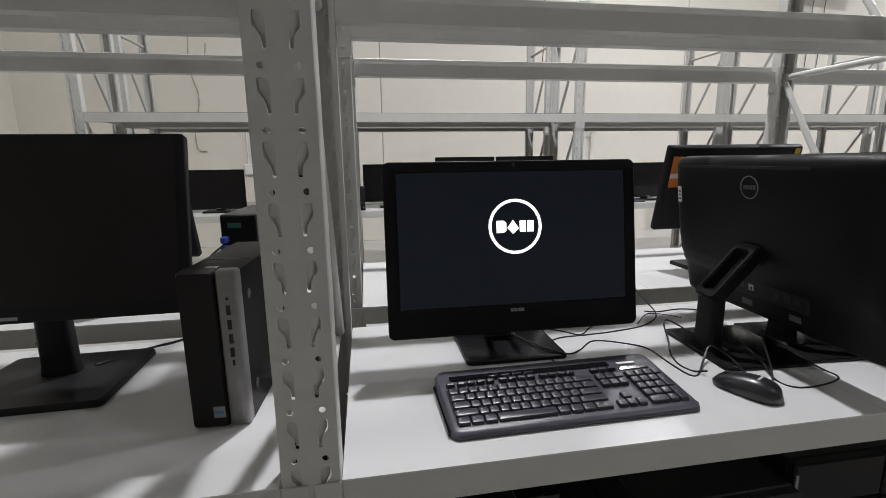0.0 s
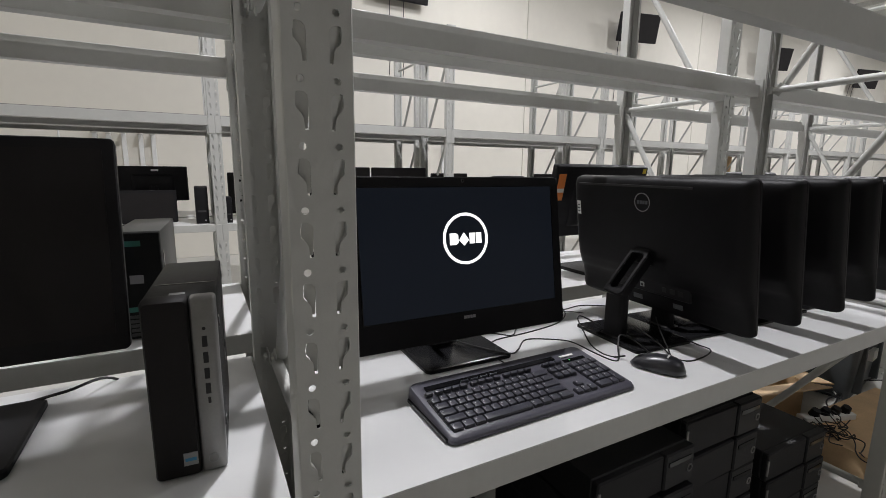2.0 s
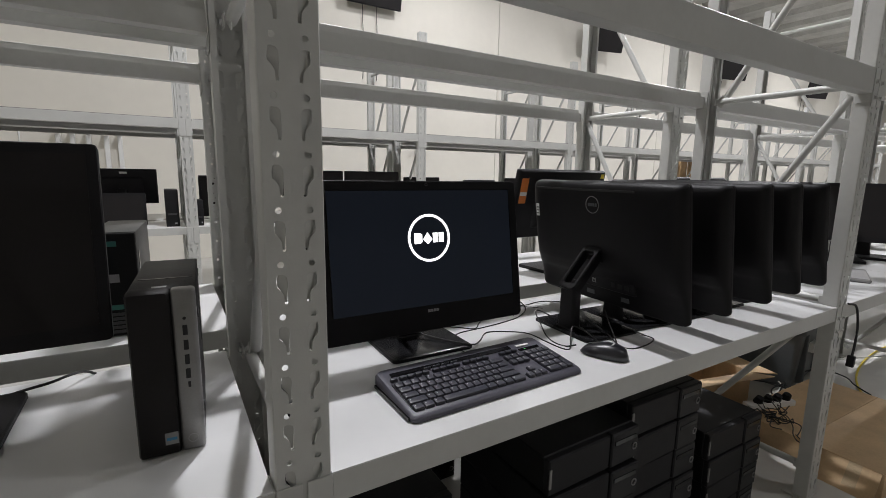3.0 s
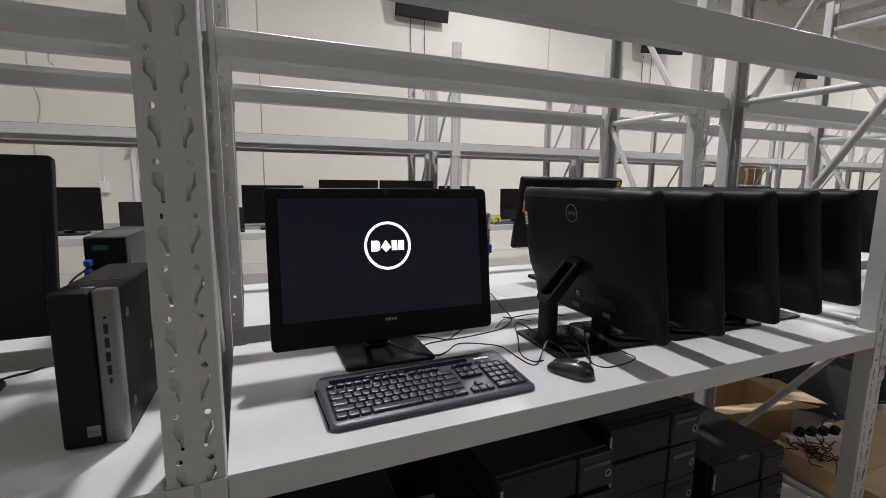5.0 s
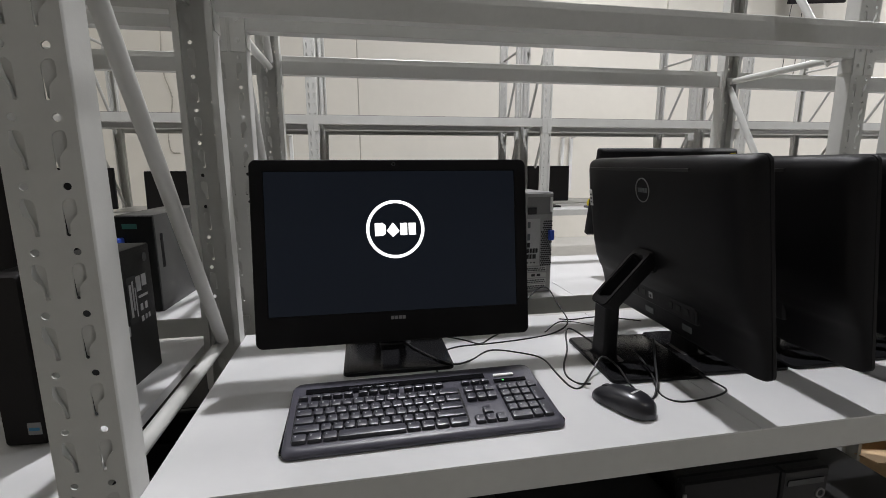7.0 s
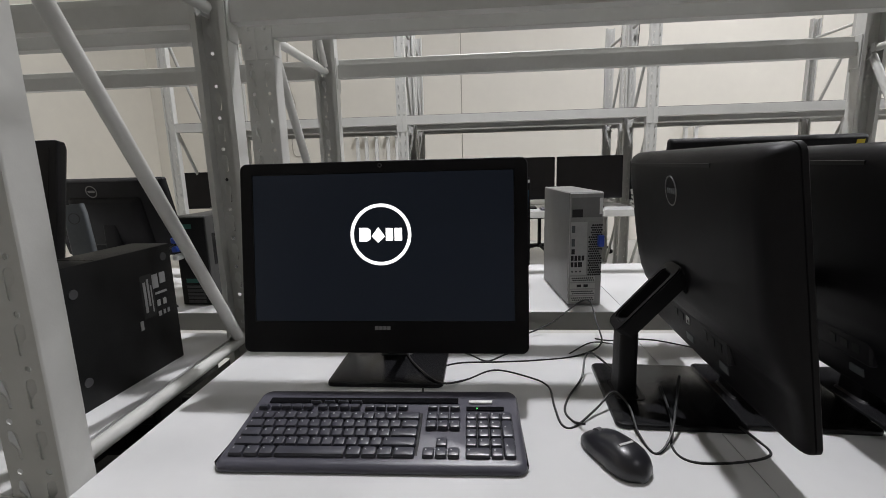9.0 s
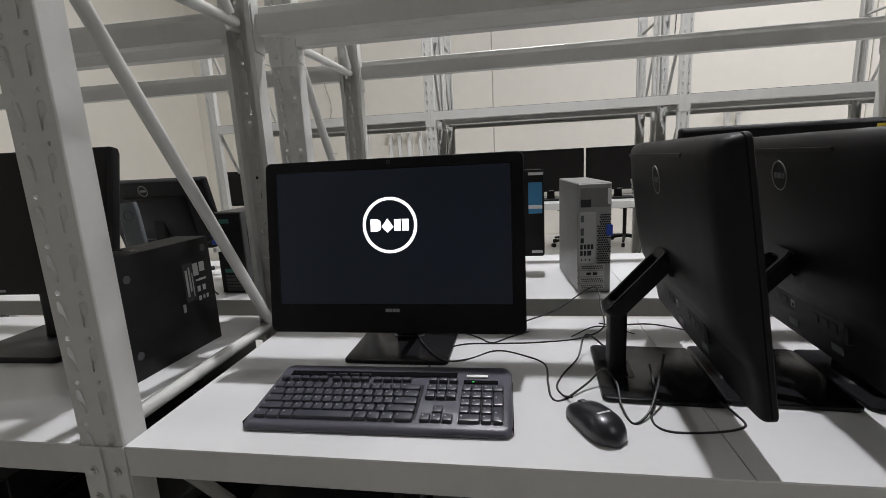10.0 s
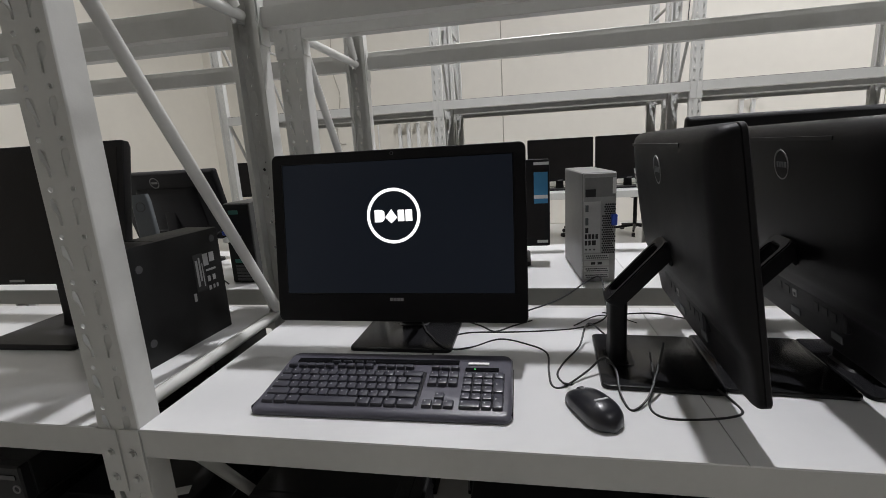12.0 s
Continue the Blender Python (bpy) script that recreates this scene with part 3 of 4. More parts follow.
def keyboard(m):
    t = thing("keyboard", "black full-size wired keyboard on the white shelf board", "keyboard", m)
    W, D = 0.462, 0.188
    bm = bmesh.new()

    def ring(inset, zf, zb, r=0.016):
        pts = []
        for x, y in rounded(W - 2 * inset, D - 2 * inset, r, 6):
            f = (y + D / 2) / D
            pts.append((x, y + D / 2, zf + (zb - zf) * f))
        return pts

    rings = [ring(0.004, 0.0, 0.002), ring(0.0, 0.004, 0.012), ring(0.0005, 0.008, 0.029), ring(0.004, 0.012, 0.0345), ring(0.010, 0.0135, 0.0355, 0.010)]
    loft(bm, rings)
    case = part("case", bm, M_KEYBODY, t)
    km = Matrix.Translation((0, 0.0115, 0.0140)) @ Matrix.Rotation(math.atan2(0.022, 0.162), 4, "X") @ Matrix.Diagonal((1.0, 1.06, 1.0, 1.0))
    part("key_well", box(bmesh.new(), -0.218, 0.070, 0.006, 0.103, -0.002, 0.0006, 0.0005, m=km), M_BLACK, case)
    part("key_well", box(bmesh.new(), 0.142, 0.216, 0.006, 0.103, -0.002, 0.0006, 0.0005, m=km), M_BLACK, case)
    part("gloss_strip", box(bmesh.new(), -0.205, 0.128, 0.128, 0.141, -0.002, 0.0012, 0.0006, m=km), M_GLOSS, case, "glossy black strip above the keys")
    part("emblem", box(bmesh.new(), 0.146, 0.186, 0.129, 0.1350, -0.001, 0.0012, m=km), M_LABEL, case, "pale maker's lettering as a bar")
    part("status_panel", box(bmesh.new(), 0.142, 0.205, 0.1105, 0.119, -0.001, 0.0010, m=km), M_GLOSS, case)
    part("status_light", box(bmesh.new(), 0.158, 0.1615, 0.113, 0.116, 0, 0.0014, m=km), M_GREEN, case, "green status light")
    cache = {}

    def key(x, y, w, h=0.0165, legend=True):
        kk = (round(w, 4), round(h, 4), legend)
        if kk not in cache:
            bm = bmesh.new()
            g = 0.0012
            a, b = w - g, h - g
            loft(bm, [[(px, py, z) for px, py in rounded(a - 2 * i, b - 2 * i, 0.0022, 2)] for i, z in ((0, 0.0), (0.0004, 0.0035), (0.0014, 0.0062), (0.0026, 0.0066))])
            n = len(bm.faces)
            if legend:
                s = 0.003
                q = [bm.verts.new(c) for c in ((-a / 2 + 0.0045, 0.0012, 0.0068), (-a / 2 + 0.0045 + s * 0.7, 0.0012, 0.0068), (-a / 2 + 0.0045 + s * 0.7, 0.0036, 0.0068), (-a / 2 + 0.0045, 0.0036, 0.0068))]
                bm.faces.new(q).material_index = 1
            cache[kk] = finish(bm, "key", [M_KEY, M_LEGEND])
        k = part("key", cache[kk], None, case)
        k.matrix_basis = km @ Matrix.Translation((x + w / 2, y + h / 2, 0.0004))

    U = 0.01885
    rows = [
        (0.0065, [1.25, 1.25, 1.25, 5.75, 1.25, 1.25, 1.25, 1.75]),
        (0.0255, [2.25] + [1] * 10 + [2.75]),
        (0.0445, [1.75] + [1] * 11 + [2.25]),
        (0.0635, [1.5] + [1] * 12 + [1.5]),
        (0.0825, [1] * 13 + [2]),
    ]
    for y, ws in rows:
        x = -0.2165
        for w in ws:
            key(x, y, w * U, 0.0185, w < 5)
            x += w * U
    for bx0, n in ((-0.2165, 1), (-0.195, 4), (-0.113, 4), (-0.031, 4), (0.0765, 3)):
        for i in range(n):
            key(bx0 + i * U, 0.1085, U * 0.96, 0.0115, False)
    for i in range(4):
        key(-0.13 + i * 0.024, 0.1225, 0.021, 0.006, False)
    for i in range(3):
        for yy in (0.0635, 0.0825):
            key(0.0765 + i * U, yy, U, 0.0185)
        key(0.0765 + i * U, 0.0065, U, 0.0185)
    key(0.0765 + U, 0.0255, U, 0.0185)
    for yy in (0.0255, 0.0445, 0.0635, 0.0825):
        for i in range(3):
            key(0.1405 + i * U, yy, U, 0.0185)
    key(0.1405, 0.0065, 2 * U, 0.0185)
    key(0.1405 + 2 * U, 0.0065, U, 0.0185)
    key(0.1405 + 3 * U, 0.0065, U, 0.0375)
    key(0.1405 + 3 * U, 0.0445, U, 0.0375)
    key(0.1405 + 3 * U, 0.0825, U, 0.0185)
    for s in (-1, 1):
        part("side_trim", box(bmesh.new(), s * W / 2 - 0.003, s * W / 2 + 0.0012, 0.014, D - 0.014, 0.003, 0.011, 0.001), M_GLOSS, t, "glossy black side trim")
        part("foot", boxes((s * 0.17 - 0.012, s * 0.17 + 0.012, 0.135, 0.15, 0.0, 0.012)), M_BLACK, t)
    return t


keyboard(pose(0.351, 0.657, DECK_A, 0, 0, 0.8))

# ---- mouse ----


def mouse(m):
    t = thing("mouse", "black wired optical mouse on the white shelf board", "mouse", m)
    bm = bmesh.new()
    rings = []
    L = 0.122
    N = 15
    for i in range(N):
        f = i / (N - 1)
        y = -L / 2 + L * f
        e = max(0.0, 1 - abs(2 * f - 1) ** 3.2) ** 0.5
        w = max(0.005, 0.034 * e * (1 - 0.10 * math.sin(math.pi * f) + 0.04 * (1 - f)))
        h = (0.012 + 0.027 * math.sin(math.pi * (0.06 + 0.60 * (1 - f))) ** 0.8) * max(0.3, e ** 0.6)
        ring = []
        for k in range(18):
            a = 2 * math.pi * k / 18
            sx, sz = math.cos(a), math.sin(a)
            px = w * math.copysign(abs(sx) ** 0.75, sx)
            pz = 0.006 + (h - 0.006) * max(0, sz) ** 0.8 if sz >= 0 else 0.006 - 0.0045 * abs(sz) ** 0.5
            ring.append((px, y, pz))
        rings.append(ring)
    loft(bm, rings)
    body = part("shell", bm, M_MOUSE, t)
    part("wheel", tube(bmesh.new(), (-0.004, 0.034, 0.0185), (0.004, 0.034, 0.0185), 0.0115, 16), M_GREY, t)
    part("emblem", box(bmesh.new(), -0.012, 0.012, -0.024, -0.020, 0.0360, 0.0388), M_LEGEND, body, "pale maker's lettering as a bar")
    part("skid", boxes((-0.015, 0.015, -0.04, -0.02, 0, 0.002), (-0.015, 0.015, 0.03, 0.04, 0, 0.002)), M_GREY, t)
    return t


mouse(pose(0.712, 0.709, DECK_A, 0, 0, 25))

# ---- monitors, desktop computers ----


def monitor(m, label, W=0.54, H=0.33, bottom=0.16, tilt=0.0, base=(0.26, 0.20), back=False, sticker=None, stand=True, group="monitors", front=-0.02):
    """A flat monitor, screen to -y, base on the origin."""
    t = thing("monitor", label, "monitor", m, group)
    dm = Matrix.Translation((0, front, bottom)) @ Matrix.Rotation(radians(-tilt), 4, "X")
    bm = bmesh.new()
    loft(bm, [[dm @ Vector((x, y, z)) for x, z in rounded(w, h, 0.008, 3, 0, H / 2)] for w, h, y in ((W - 0.004, H - 0.004, 0.0), (W, H, 0.002), (W, H, 0.018), (W - 0.012, H - 0.012, 0.028), (W - 0.018, H - 0.018, 0.03))])
    body = part("display", bm, M_BLACK, t)
    part("rear_housing", loft(bmesh.new(), [[dm @ Vector((x, y, z)) for x, z in rounded(W * f, H * f * 1.05, 0.012, 3, 0, H * 0.47)] for f, y in ((0.6, 0.029), (0.58, 0.038), (0.5, 0.05))]), M_BLACK, body)
    part("screen", prism(bmesh.new(), rounded(W - 0.036, H - 0.046, 0.001, 1, 0, H / 2 + 0.005), 0.002, dm @ Matrix.Translation((0, -0.001, 0))), M_SCREEN, body)
    part("emblem", prism(bmesh.new(), [(-0.022, 0.006), (0.022, 0.006), (0.022, 0.012), (-0.022, 0.012)], 0.001, dm @ Matrix.Translation((0, -0.001, 0))), M_PRINT, body)
    if stand:
        bm = bmesh.new()
        tip = dm @ Vector((0, 0.045, H * 0.45))
        loft(bm, [[(x, c + y, z) for x, y in rounded(w, 0.034, 0.01)] for w, c, z in ((0.075, 0.045, 0.012), (0.066, 0.045, 0.04), (0.06, 0.045, tip.z * 0.6), (0.06, min(0.045, tip.y), tip.z))])
        part("neck", bm, M_BLACK, t)
        bm = bmesh.new()
        loft(bm, [[(x, 0.02 + y, z) for x, y in rounded(base[0] * s, base[1] * s, 0.012)] for s, z in ((0.98, 0.0), (1.0, 0.003), (1.0, 0.012), (0.98, 0.016))])
        part("base_plate", bm, M_BLACK, t)
    if back:
        bx = Matrix.Translation((0.04, 0.0305, H * 0.86))
        part("back_ring", ring_plate(bmesh.new(), 0.019, 0.0225, 0.0012, dm @ bx), M_SILVER, body)
        part("back_bar", box(bmesh.new(), 0.026, 0.054, 0.0300, 0.0315, H * 0.86 - 0.004, H * 0.86 + 0.004, m=dm), M_SILVER, body)
    if sticker:
        for mt, (a, b, c, d), y in sticker:
            part("sticker", box(bmesh.new(), a, b, y - 0.0006, y + 0.0006, c, d, m=dm), mt, body, "paper sticker")
    return t


def sff_pc(m):
    """The slim desktop with a silver strip of ports, standing upright; front to -y."""
    t = thing("desktop_computer", "slim black desktop computer with a silver port strip, standing upright", "computer", m)
    w, h, d = 0.096, 0.279, 0.30
    part("case", box(bmesh.new(), -w / 2, w / 2, 0.02, d, 0.0, h - 0.003, 0.003, 2), M_DARKMETAL, t)
    bm = bmesh.new()
    loft(bm, [[(x - 0.018, y, z) for x, z in rounded(wd, h - e, 0.006, 3, 0, h / 2)] for wd, e, y in ((0.054, 0.008, -0.004), (0.060, 0.001, 0.002), (0.060, 0.0, 0.024))])
    part("bezel", bm, M_SCREEN, t, "smooth black front bezel")
    s = part("port_strip", box(bmesh.new(), 0.0125, w / 2, -0.001, 0.026, 0.0, h, 0.006, 3), M_SILVER, t, "silver port strip")
    part("power_button", tube(bmesh.new(), (0.030, 0, 0.231), (0.030, -0.002, 0.231), 0.0025, 12), M_DARKPRINT, s)
    for z in (0.211, 0.186, 0.161, 0.137):
        part("port", box(bmesh.new(), 0.0265, 0.0335, -0.0018, 0.004, z - 0.0085, z + 0.0085, 0.0006), M_DARKPRINT, s)
    part("port", box(bmesh.new(), 0.0285, 0.0325, -0.0018, 0.004, 0.113, 0.123, 0.0006), M_DARKPRINT, s)
    part("maker_ring", ring_plate(bmesh.new(), 0.0065, 0.0078, 0.0008, Matrix.Translation((0.030, -0.0016, 0.022))), M_PRINT, s)
    part("sticker", boxes((-0.010, 0.009, -0.0056, -0.003, 0.021, 0.041)), M_PRINT, t, "small pale processor sticker")
    part("sticker_band", boxes((-0.008, 0.007, -0.006, -0.004, 0.028, 0.033)), M_BLUE, t)
    part("lid_groove", boxes((-w / 2 + 0.006, w / 2 - 0.006, 0.105, 0.108, h - 0.0035, h - 0.0022)), M_GLOSS, t)
    part("lid_label", boxes((-0.015, 0.006, 0.03, 0.045, h - 0.004, h - 0.0022)), M_PRINT, t)
    # labels on the side panel
    part("side_label", boxes((w / 2 - 0.001, w / 2 + 0.0006, 0.20, 0.235, 0.125, 0.22)), M_DARKPRINT, t)
    for a, b, c, e in ((0.206, 0.213, 0.118, 0.185), (0.217, 0.222, 0.13, 0.19), (0.233, 0.25, 0.165, 0.196), (0.255, 0.272, 0.172, 0.196), (0.238, 0.272, 0.150, 0.155), (0.186, 0.194, 0.085, 0.105), (0.24, 0.249, 0.123, 0.137), (0.258, 0.267, 0.123, 0.137), (0.24, 0.248, 0.10, 0.111), (0.255, 0.261, 0.101, 0.111), (0.267, 0.273, 0.101, 0.111), (0.226, 0.229, 0.115, 0.175)):
        part("side_print", boxes((w / 2, w / 2 + 0.0012, a, b, c + 0.02, e + 0.02)), M_PRINT, t)
    for yy, zz in ((0.275, 0.25), (0.05, 0.225), (0.05, 0.055)):
        part("side_screw", tube(bmesh.new(), (w / 2 - 0.002, yy, zz), (w / 2 + 0.0015, yy, zz), 0.009, 14), M_GREY, t)
    return t


sff_pc(pose(-0.263, 0.776, DECK_A, 0, 0, -3.5))
monitor(pose(-0.656, 0.991, DECK_A, 0, 0, 1.3), "black wide monitor, switched off, on a square base", 0.625, 0.347, 0.170, 12.5, (0.29, 0.255), front=-0.087)


M_SHEETCASE = mat("grey_sheet_case", (0.21, 0.21, 0.205), 0.42, 0.2, 0.12, 12, 0.1, 400)


def tower_rear(m):
    """A slim tower seen from its rear; rear to -y. Places on the rear go by fractions of its width and height from the top."""
    t = thing("desktop_computer", "slim grey steel desktop tower showing its rear ports", "computer", m)
    w, h, d = 0.098, 0.333, 0.33
    part("case", box(bmesh.new(), -w / 2, w / 2, 0.004, d, 0, h, 0.003, 1), M_SHEETCASE, t)
    r = part("rear_panel", box(bmesh.new(), -w / 2 + 0.002, w / 2 - 0.002, 0, 0.006, 0.003, h - 0.003, 0.001), M_STEELSHEET, t)

    def on_rear(name, u0, u1, v0, v1, proud, material, parent=r, label=""):
        return part(name, boxes((-w / 2 + u0 * w, -w / 2 + u1 * w, -proud, 0.002, h * (1 - v1), h * (1 - v0))), material, parent, label)

    psu = on_rear("power_supply", 0.07, 0.94, 0.045, 0.215, 0.0012, M_SHEETCASE)
    on_rear("power_socket", 0.08, 0.38, 0.145, 0.212, 0.003, M_DARKPRINT, psu)
    on_rear("label", 0.87, 0.965, 0.05, 0.19, 0.0018, M_LABEL, r, "white paper label")
    io = on_rear("io_plate", 0.05, 0.53, 0.255, 0.72, 0.0012, M_IOPLATE)
    for v0, v1, mt in ((0.285, 0.345, M_BIN), (0.400, 0.465, M_BIN), (0.490, 0.535, M_DARKPRINT)):
        on_rear("port", 0.08, 0.17, v0, v1, 0.0035, mt, io)
    for i in range(4):
        on_rear("port", 0.07 + 0.105 * i, 0.145 + 0.105 * i, 0.548, 0.592, 0.002, M_DARKPRINT, io)
        if i < 3:
            on_rear("port", 0.07 + 0.105 * i, (0.145 if i < 2 else 0.19) + 0.105 * i, 0.606, 0.650, 0.002, M_DARKPRINT, io)
    for i in range(3):
        z, x = h * (1 - 0.69), -w / 2 + w * (0.11 + 0.12 * i)
        part("audio_jack", tube(bmesh.new(), (x, 0.001, z), (x, -0.002, z), 0.0028, 10), M_GREY, io)
    hexm = finish(tube(bmesh.new(), (0, 0.001, 0), (0, -0.0008, 0), 0.0030, 6), "vent_hole", M_DARKPRINT)
    for j in range(22):
        for i in range(6):
            if (i == 5 and j in (3, 4, 9, 10, 15, 16)) or (i == 0 and j > 16):
                continue
            v = part("vent_hole", hexm, None, r)
            v.location = (-w / 2 + w * 0.60 + 0.0063 * i + (0.00315 if j % 2 else 0), 0, h * 0.28 + 0.0069 * j)
    for v0, kind in ((0.735, 0), (0.795, 1), (0.855, 0), (0.915, 0)):
        c = on_rear("slot_cover", 0.06, 0.80, v0, v0 + 0.048, 0.0016, M_IOPLATE)
        on_rear("slot_tab", 0.0, 0.05, v0 + 0.012, v0 + 0.04, 0.003, M_STEELSHEET, c)
        if kind:
            for u in (0.26, 0.46):
                on_rear("slot_port", u, u + 0.13, v0 + 0.012, v0 + 0.036, 0.0024, M_DARKPRINT, c)
        else:
            for row in range(2):
                for i in range(11):
                    q = part("slot_hole", hexm, None, c)
                    q.location = (-w / 2 + w * (0.12 + 0.06 * i + 0.03 * row), -0.0012, h * (1 - v0 - 0.015 - 0.019 * row))
                    q.scale = (0.8, 1, 0.8)
    part("blue_connector", box(bmesh.new(), w / 2 - 0.016, w / 2, -0.014, 0.002, h * 0.53, h * 0.63, 0.002), M_BLUEPLUG, t, "blue video plug")
    return t


tower_rear(pose(0.825, 1.405, DECK_B, 0, 0, 4))

# ---- more monitors and computers on the racks ----
monitor(pose(0.445, 1.68, DECK_B), "black monitor behind the lit computer, blue sticker at its edge", 0.50, 0.31, 0.062, 0, (0.36, 0.20), sticker=[(M_BLUE, (0.195, 0.243, 0.155, 0.265), -0.0015), (M_LABEL, (0.205, 0.243, 0.012, 0.022), -0.0015), (M_LABEL, (0.195, 0.247, 0.290, 0.300), -0.0015), (M_LABEL, (0.195, 0.243, 0.172, 0.185), -0.0022)])
monitor(pose(1.366, 1.585, DECK_B, 0, 0, 180), "black monitor turned away and tilted, orange sticker on its back", 0.556, 0.322, 0.163, 12, (0.28, 0.20), sticker=[(M_ORANGE, (0.222, 0.262, 0.17, 0.285), 0.0302), (M_LABEL, (0.223, 0.261, 0.205, 0.222), 0.0309), (M_YELLOW, (-0.262, -0.240, 0.288, 0.310), 0.0302)])


def back_tower(m, w=0.105, h=0.285, d=0.33):
    """A black tower that shows its rear, with plugs and a teal sticker."""
    t = thing("desktop_computer", "black desktop tower with cables in its rear, teal sticker", "computer", m)
    part("case", box(bmesh.new(), -w / 2, w / 2, 0.006, d, 0, h, 0.004, 2), M_TOWER, t)
    r = part("rear_panel", box(bmesh.new(), -w / 2 + 0.002, w / 2 - 0.002, 0, 0.008, 0.003, h - 0.003, 0.002), M_DARKMETAL, t)
    part("sticker", boxes((-0.03, 0.008, -0.0014, 0.002, h - 0.038, h - 0.024)), M_TEAL, r, "teal paper sticker")
    part("sticker", boxes((-0.03, 0.02, -0.0014, 0.002, 0.075, 0.088)), M_TEAL, r, "green paper sticker")
    for i, z in enumerate((0.205, 0.178, 0.152)):
        part("plug", box(bmesh.new(), -0.046, -0.028, -0.03, 0.002, z, z + 0.018, 0.003), M_BLUEPLUG if i < 2 else M_WHITE, r)
    part("socket", boxes((-0.022, 0.008, -0.002, 0.002, 0.15, 0.172)), M_PRINT, r)
    for j in range(5):
        part("slot_cover", boxes((-0.03, 0.03, -0.002, 0.002, 0.01 + 0.012 * j, 0.018 + 0.012 * j)), M_GREY, r)
    part("side_grip", boxes((w / 2 - 0.001, w / 2 + 0.001, 0.03, 0.045, h * 0.45, h * 0.8)), M_GLOSS, t)
    return t


back_tower(pose(-0.375, 1.42, DECK_B, 0, 0, -3))
monitor(pose(-0.835, 1.72, DECK_B, 0, 0, 176), "black monitor seen from its back, ring badge, tilted", 0.50, 0.30, 0.115, 14, (0.24, 0.20), back=True)
bm = bmesh.new()
loft(bm, [[(x, y, z) for x, y in rounded(w, 0.02, 0.008)] for w, z in ((0.078, 0.0), (0.070, 0.30), (0.060, 0.33))])
st = solid("monitor_stand", bm, M_BIN, "loose grey monitor stand with a ring mark", "monitor stand", pose(-0.735, 1.44, DECK_B, 0, -4, 8))
part("stand_ring", ring_plate(bmesh.new(), 0.015, 0.018, 0.001, Matrix.Translation((0, -0.0112, 0.285))), M_GREY, st)

# across the aisle
far = "monitors across the aisle"
for x, w, y, z, label in ((0.245, 0.52, 4.22, 0.055, ""), (0.915, 0.555, 4.18, 0.08, ""), (1.49, 0.56, 4.18, 0.08, ""), (2.05, 0.42, 4.2, 0.06, ""), (2.76, 0.42, 4.16, 0.035, ""), (-1.25, 0.46, 4.2, 0.03, ""), (3.4, 0.5, 4.2, 0.06, ""), (-1.95, 0.5, 4.2, 0.06, "")):
    monitor(pose(x, y, DECK_C, 0, 0, 0), "black monitor, switched off, on the far rack", w, 0.335 if z < 0.07 else 0.365, z, 2, (0.24, 0.18), group=far)
monitor(pose(-0.535, 4.30, DECK_C, 0, 0, 180), "black monitor seen from its back with a white label", 0.47, 0.27, 0.165, 6, (0.24, 0.18), sticker=[(M_LABEL, (-0.04, 0.01, 0.235, 0.25), 0.0302)], group=far)
monitor(pose(-0.63, 4.05, DECK_C), "black monitor standing low before another", 0.50, 0.24, 0.018, 3, (0.2, 0.16), group=far)


def small_pc(m, w=0.09, h=0.28, d=0.3, label="slim black desktop computer on the far rack"):
    t = thing("desktop_computer", label, "computer", m)
    part("case", box(bmesh.new(), -w / 2, w / 2, 0.012, d, 0, h, 0.004, 2), M_DARKMETAL, t)
    part("bezel", box(bmesh.new(), -w / 2, w / 2, 0, 0.014, 0, h, 0.005, 2), M_BLACK, t)
    part("drive_slot", boxes((-w * 0.32, w * 0.32, -0.001, 0.002, h * 0.32, h * 0.37)), M_GREY, t)
    part("emblem", boxes((w * 0.15, w * 0.32, -0.001, 0.002, 0.02, 0.032)), M_PRINT, t)
    return t


small_pc(pose(-0.215, 4.0, DECK_C))
small_pc(pose(-0.03, 3.99, DECK_C), 0.05, 0.2, 0.2)
for x, y, w in ((1.2, 4.02, 0.3), (0.62, 4.03, 0.34), (2.5, 4.03, 0.25)):
    t = thing("keyboard", "black keyboard lying on the far rack", "keyboard", pose(x, y, DECK_C))
    part("case", box(bmesh.new(), -w / 2, w / 2, -0.06, 0.06, 0, 0.022, 0.005), M_KEYBODY, t)
    part("key_block", box(bmesh.new(), -w / 2 + 0.01, w / 2 - 0.01, -0.045, 0.045, 0.022, 0.027, 0.002), M_KEY, t)
solid("tape_roll", ring_plate(bmesh.new(), 0.025, 0.045, 0.04, pose(0, 0, 0.045)), M_YELLOW, "roll of yellow tape on the far rack", "tape", pose(2.42, 3.99, DECK_C))

# next bay of the front rack
monitor(pose(3.10, 1.02, DECK_A, 0, 0, -62), "black monitor at an angle on the next bay", 0.52, 0.33, 0.12, 6, (0.24, 0.2))
monitor(pose(3.36, 0.98, DECK_A, 0, 0, -70), "black monitor behind another on the next bay", 0.52, 0.33, 0.12, 4, (0.24, 0.2))
monitor(pose(2.55, 1.62, DECK_B, 0, 0, 180), "black monitor turned away on the rear rack", 0.55, 0.32, 0.14, 12, (0.26, 0.2))
t = thing("tray", "silver metal keyboard tray on the shelf board", "tray", pose(2.60, 0.80, DECK_A, 0, 0, 20))
part("plate", box(bmesh.new(), -0.16, 0.16, -0.07, 0.07, 0, 0.02, 0.006), M_SILVER, t)

# ---- stacks of desktops under the front shelf ----


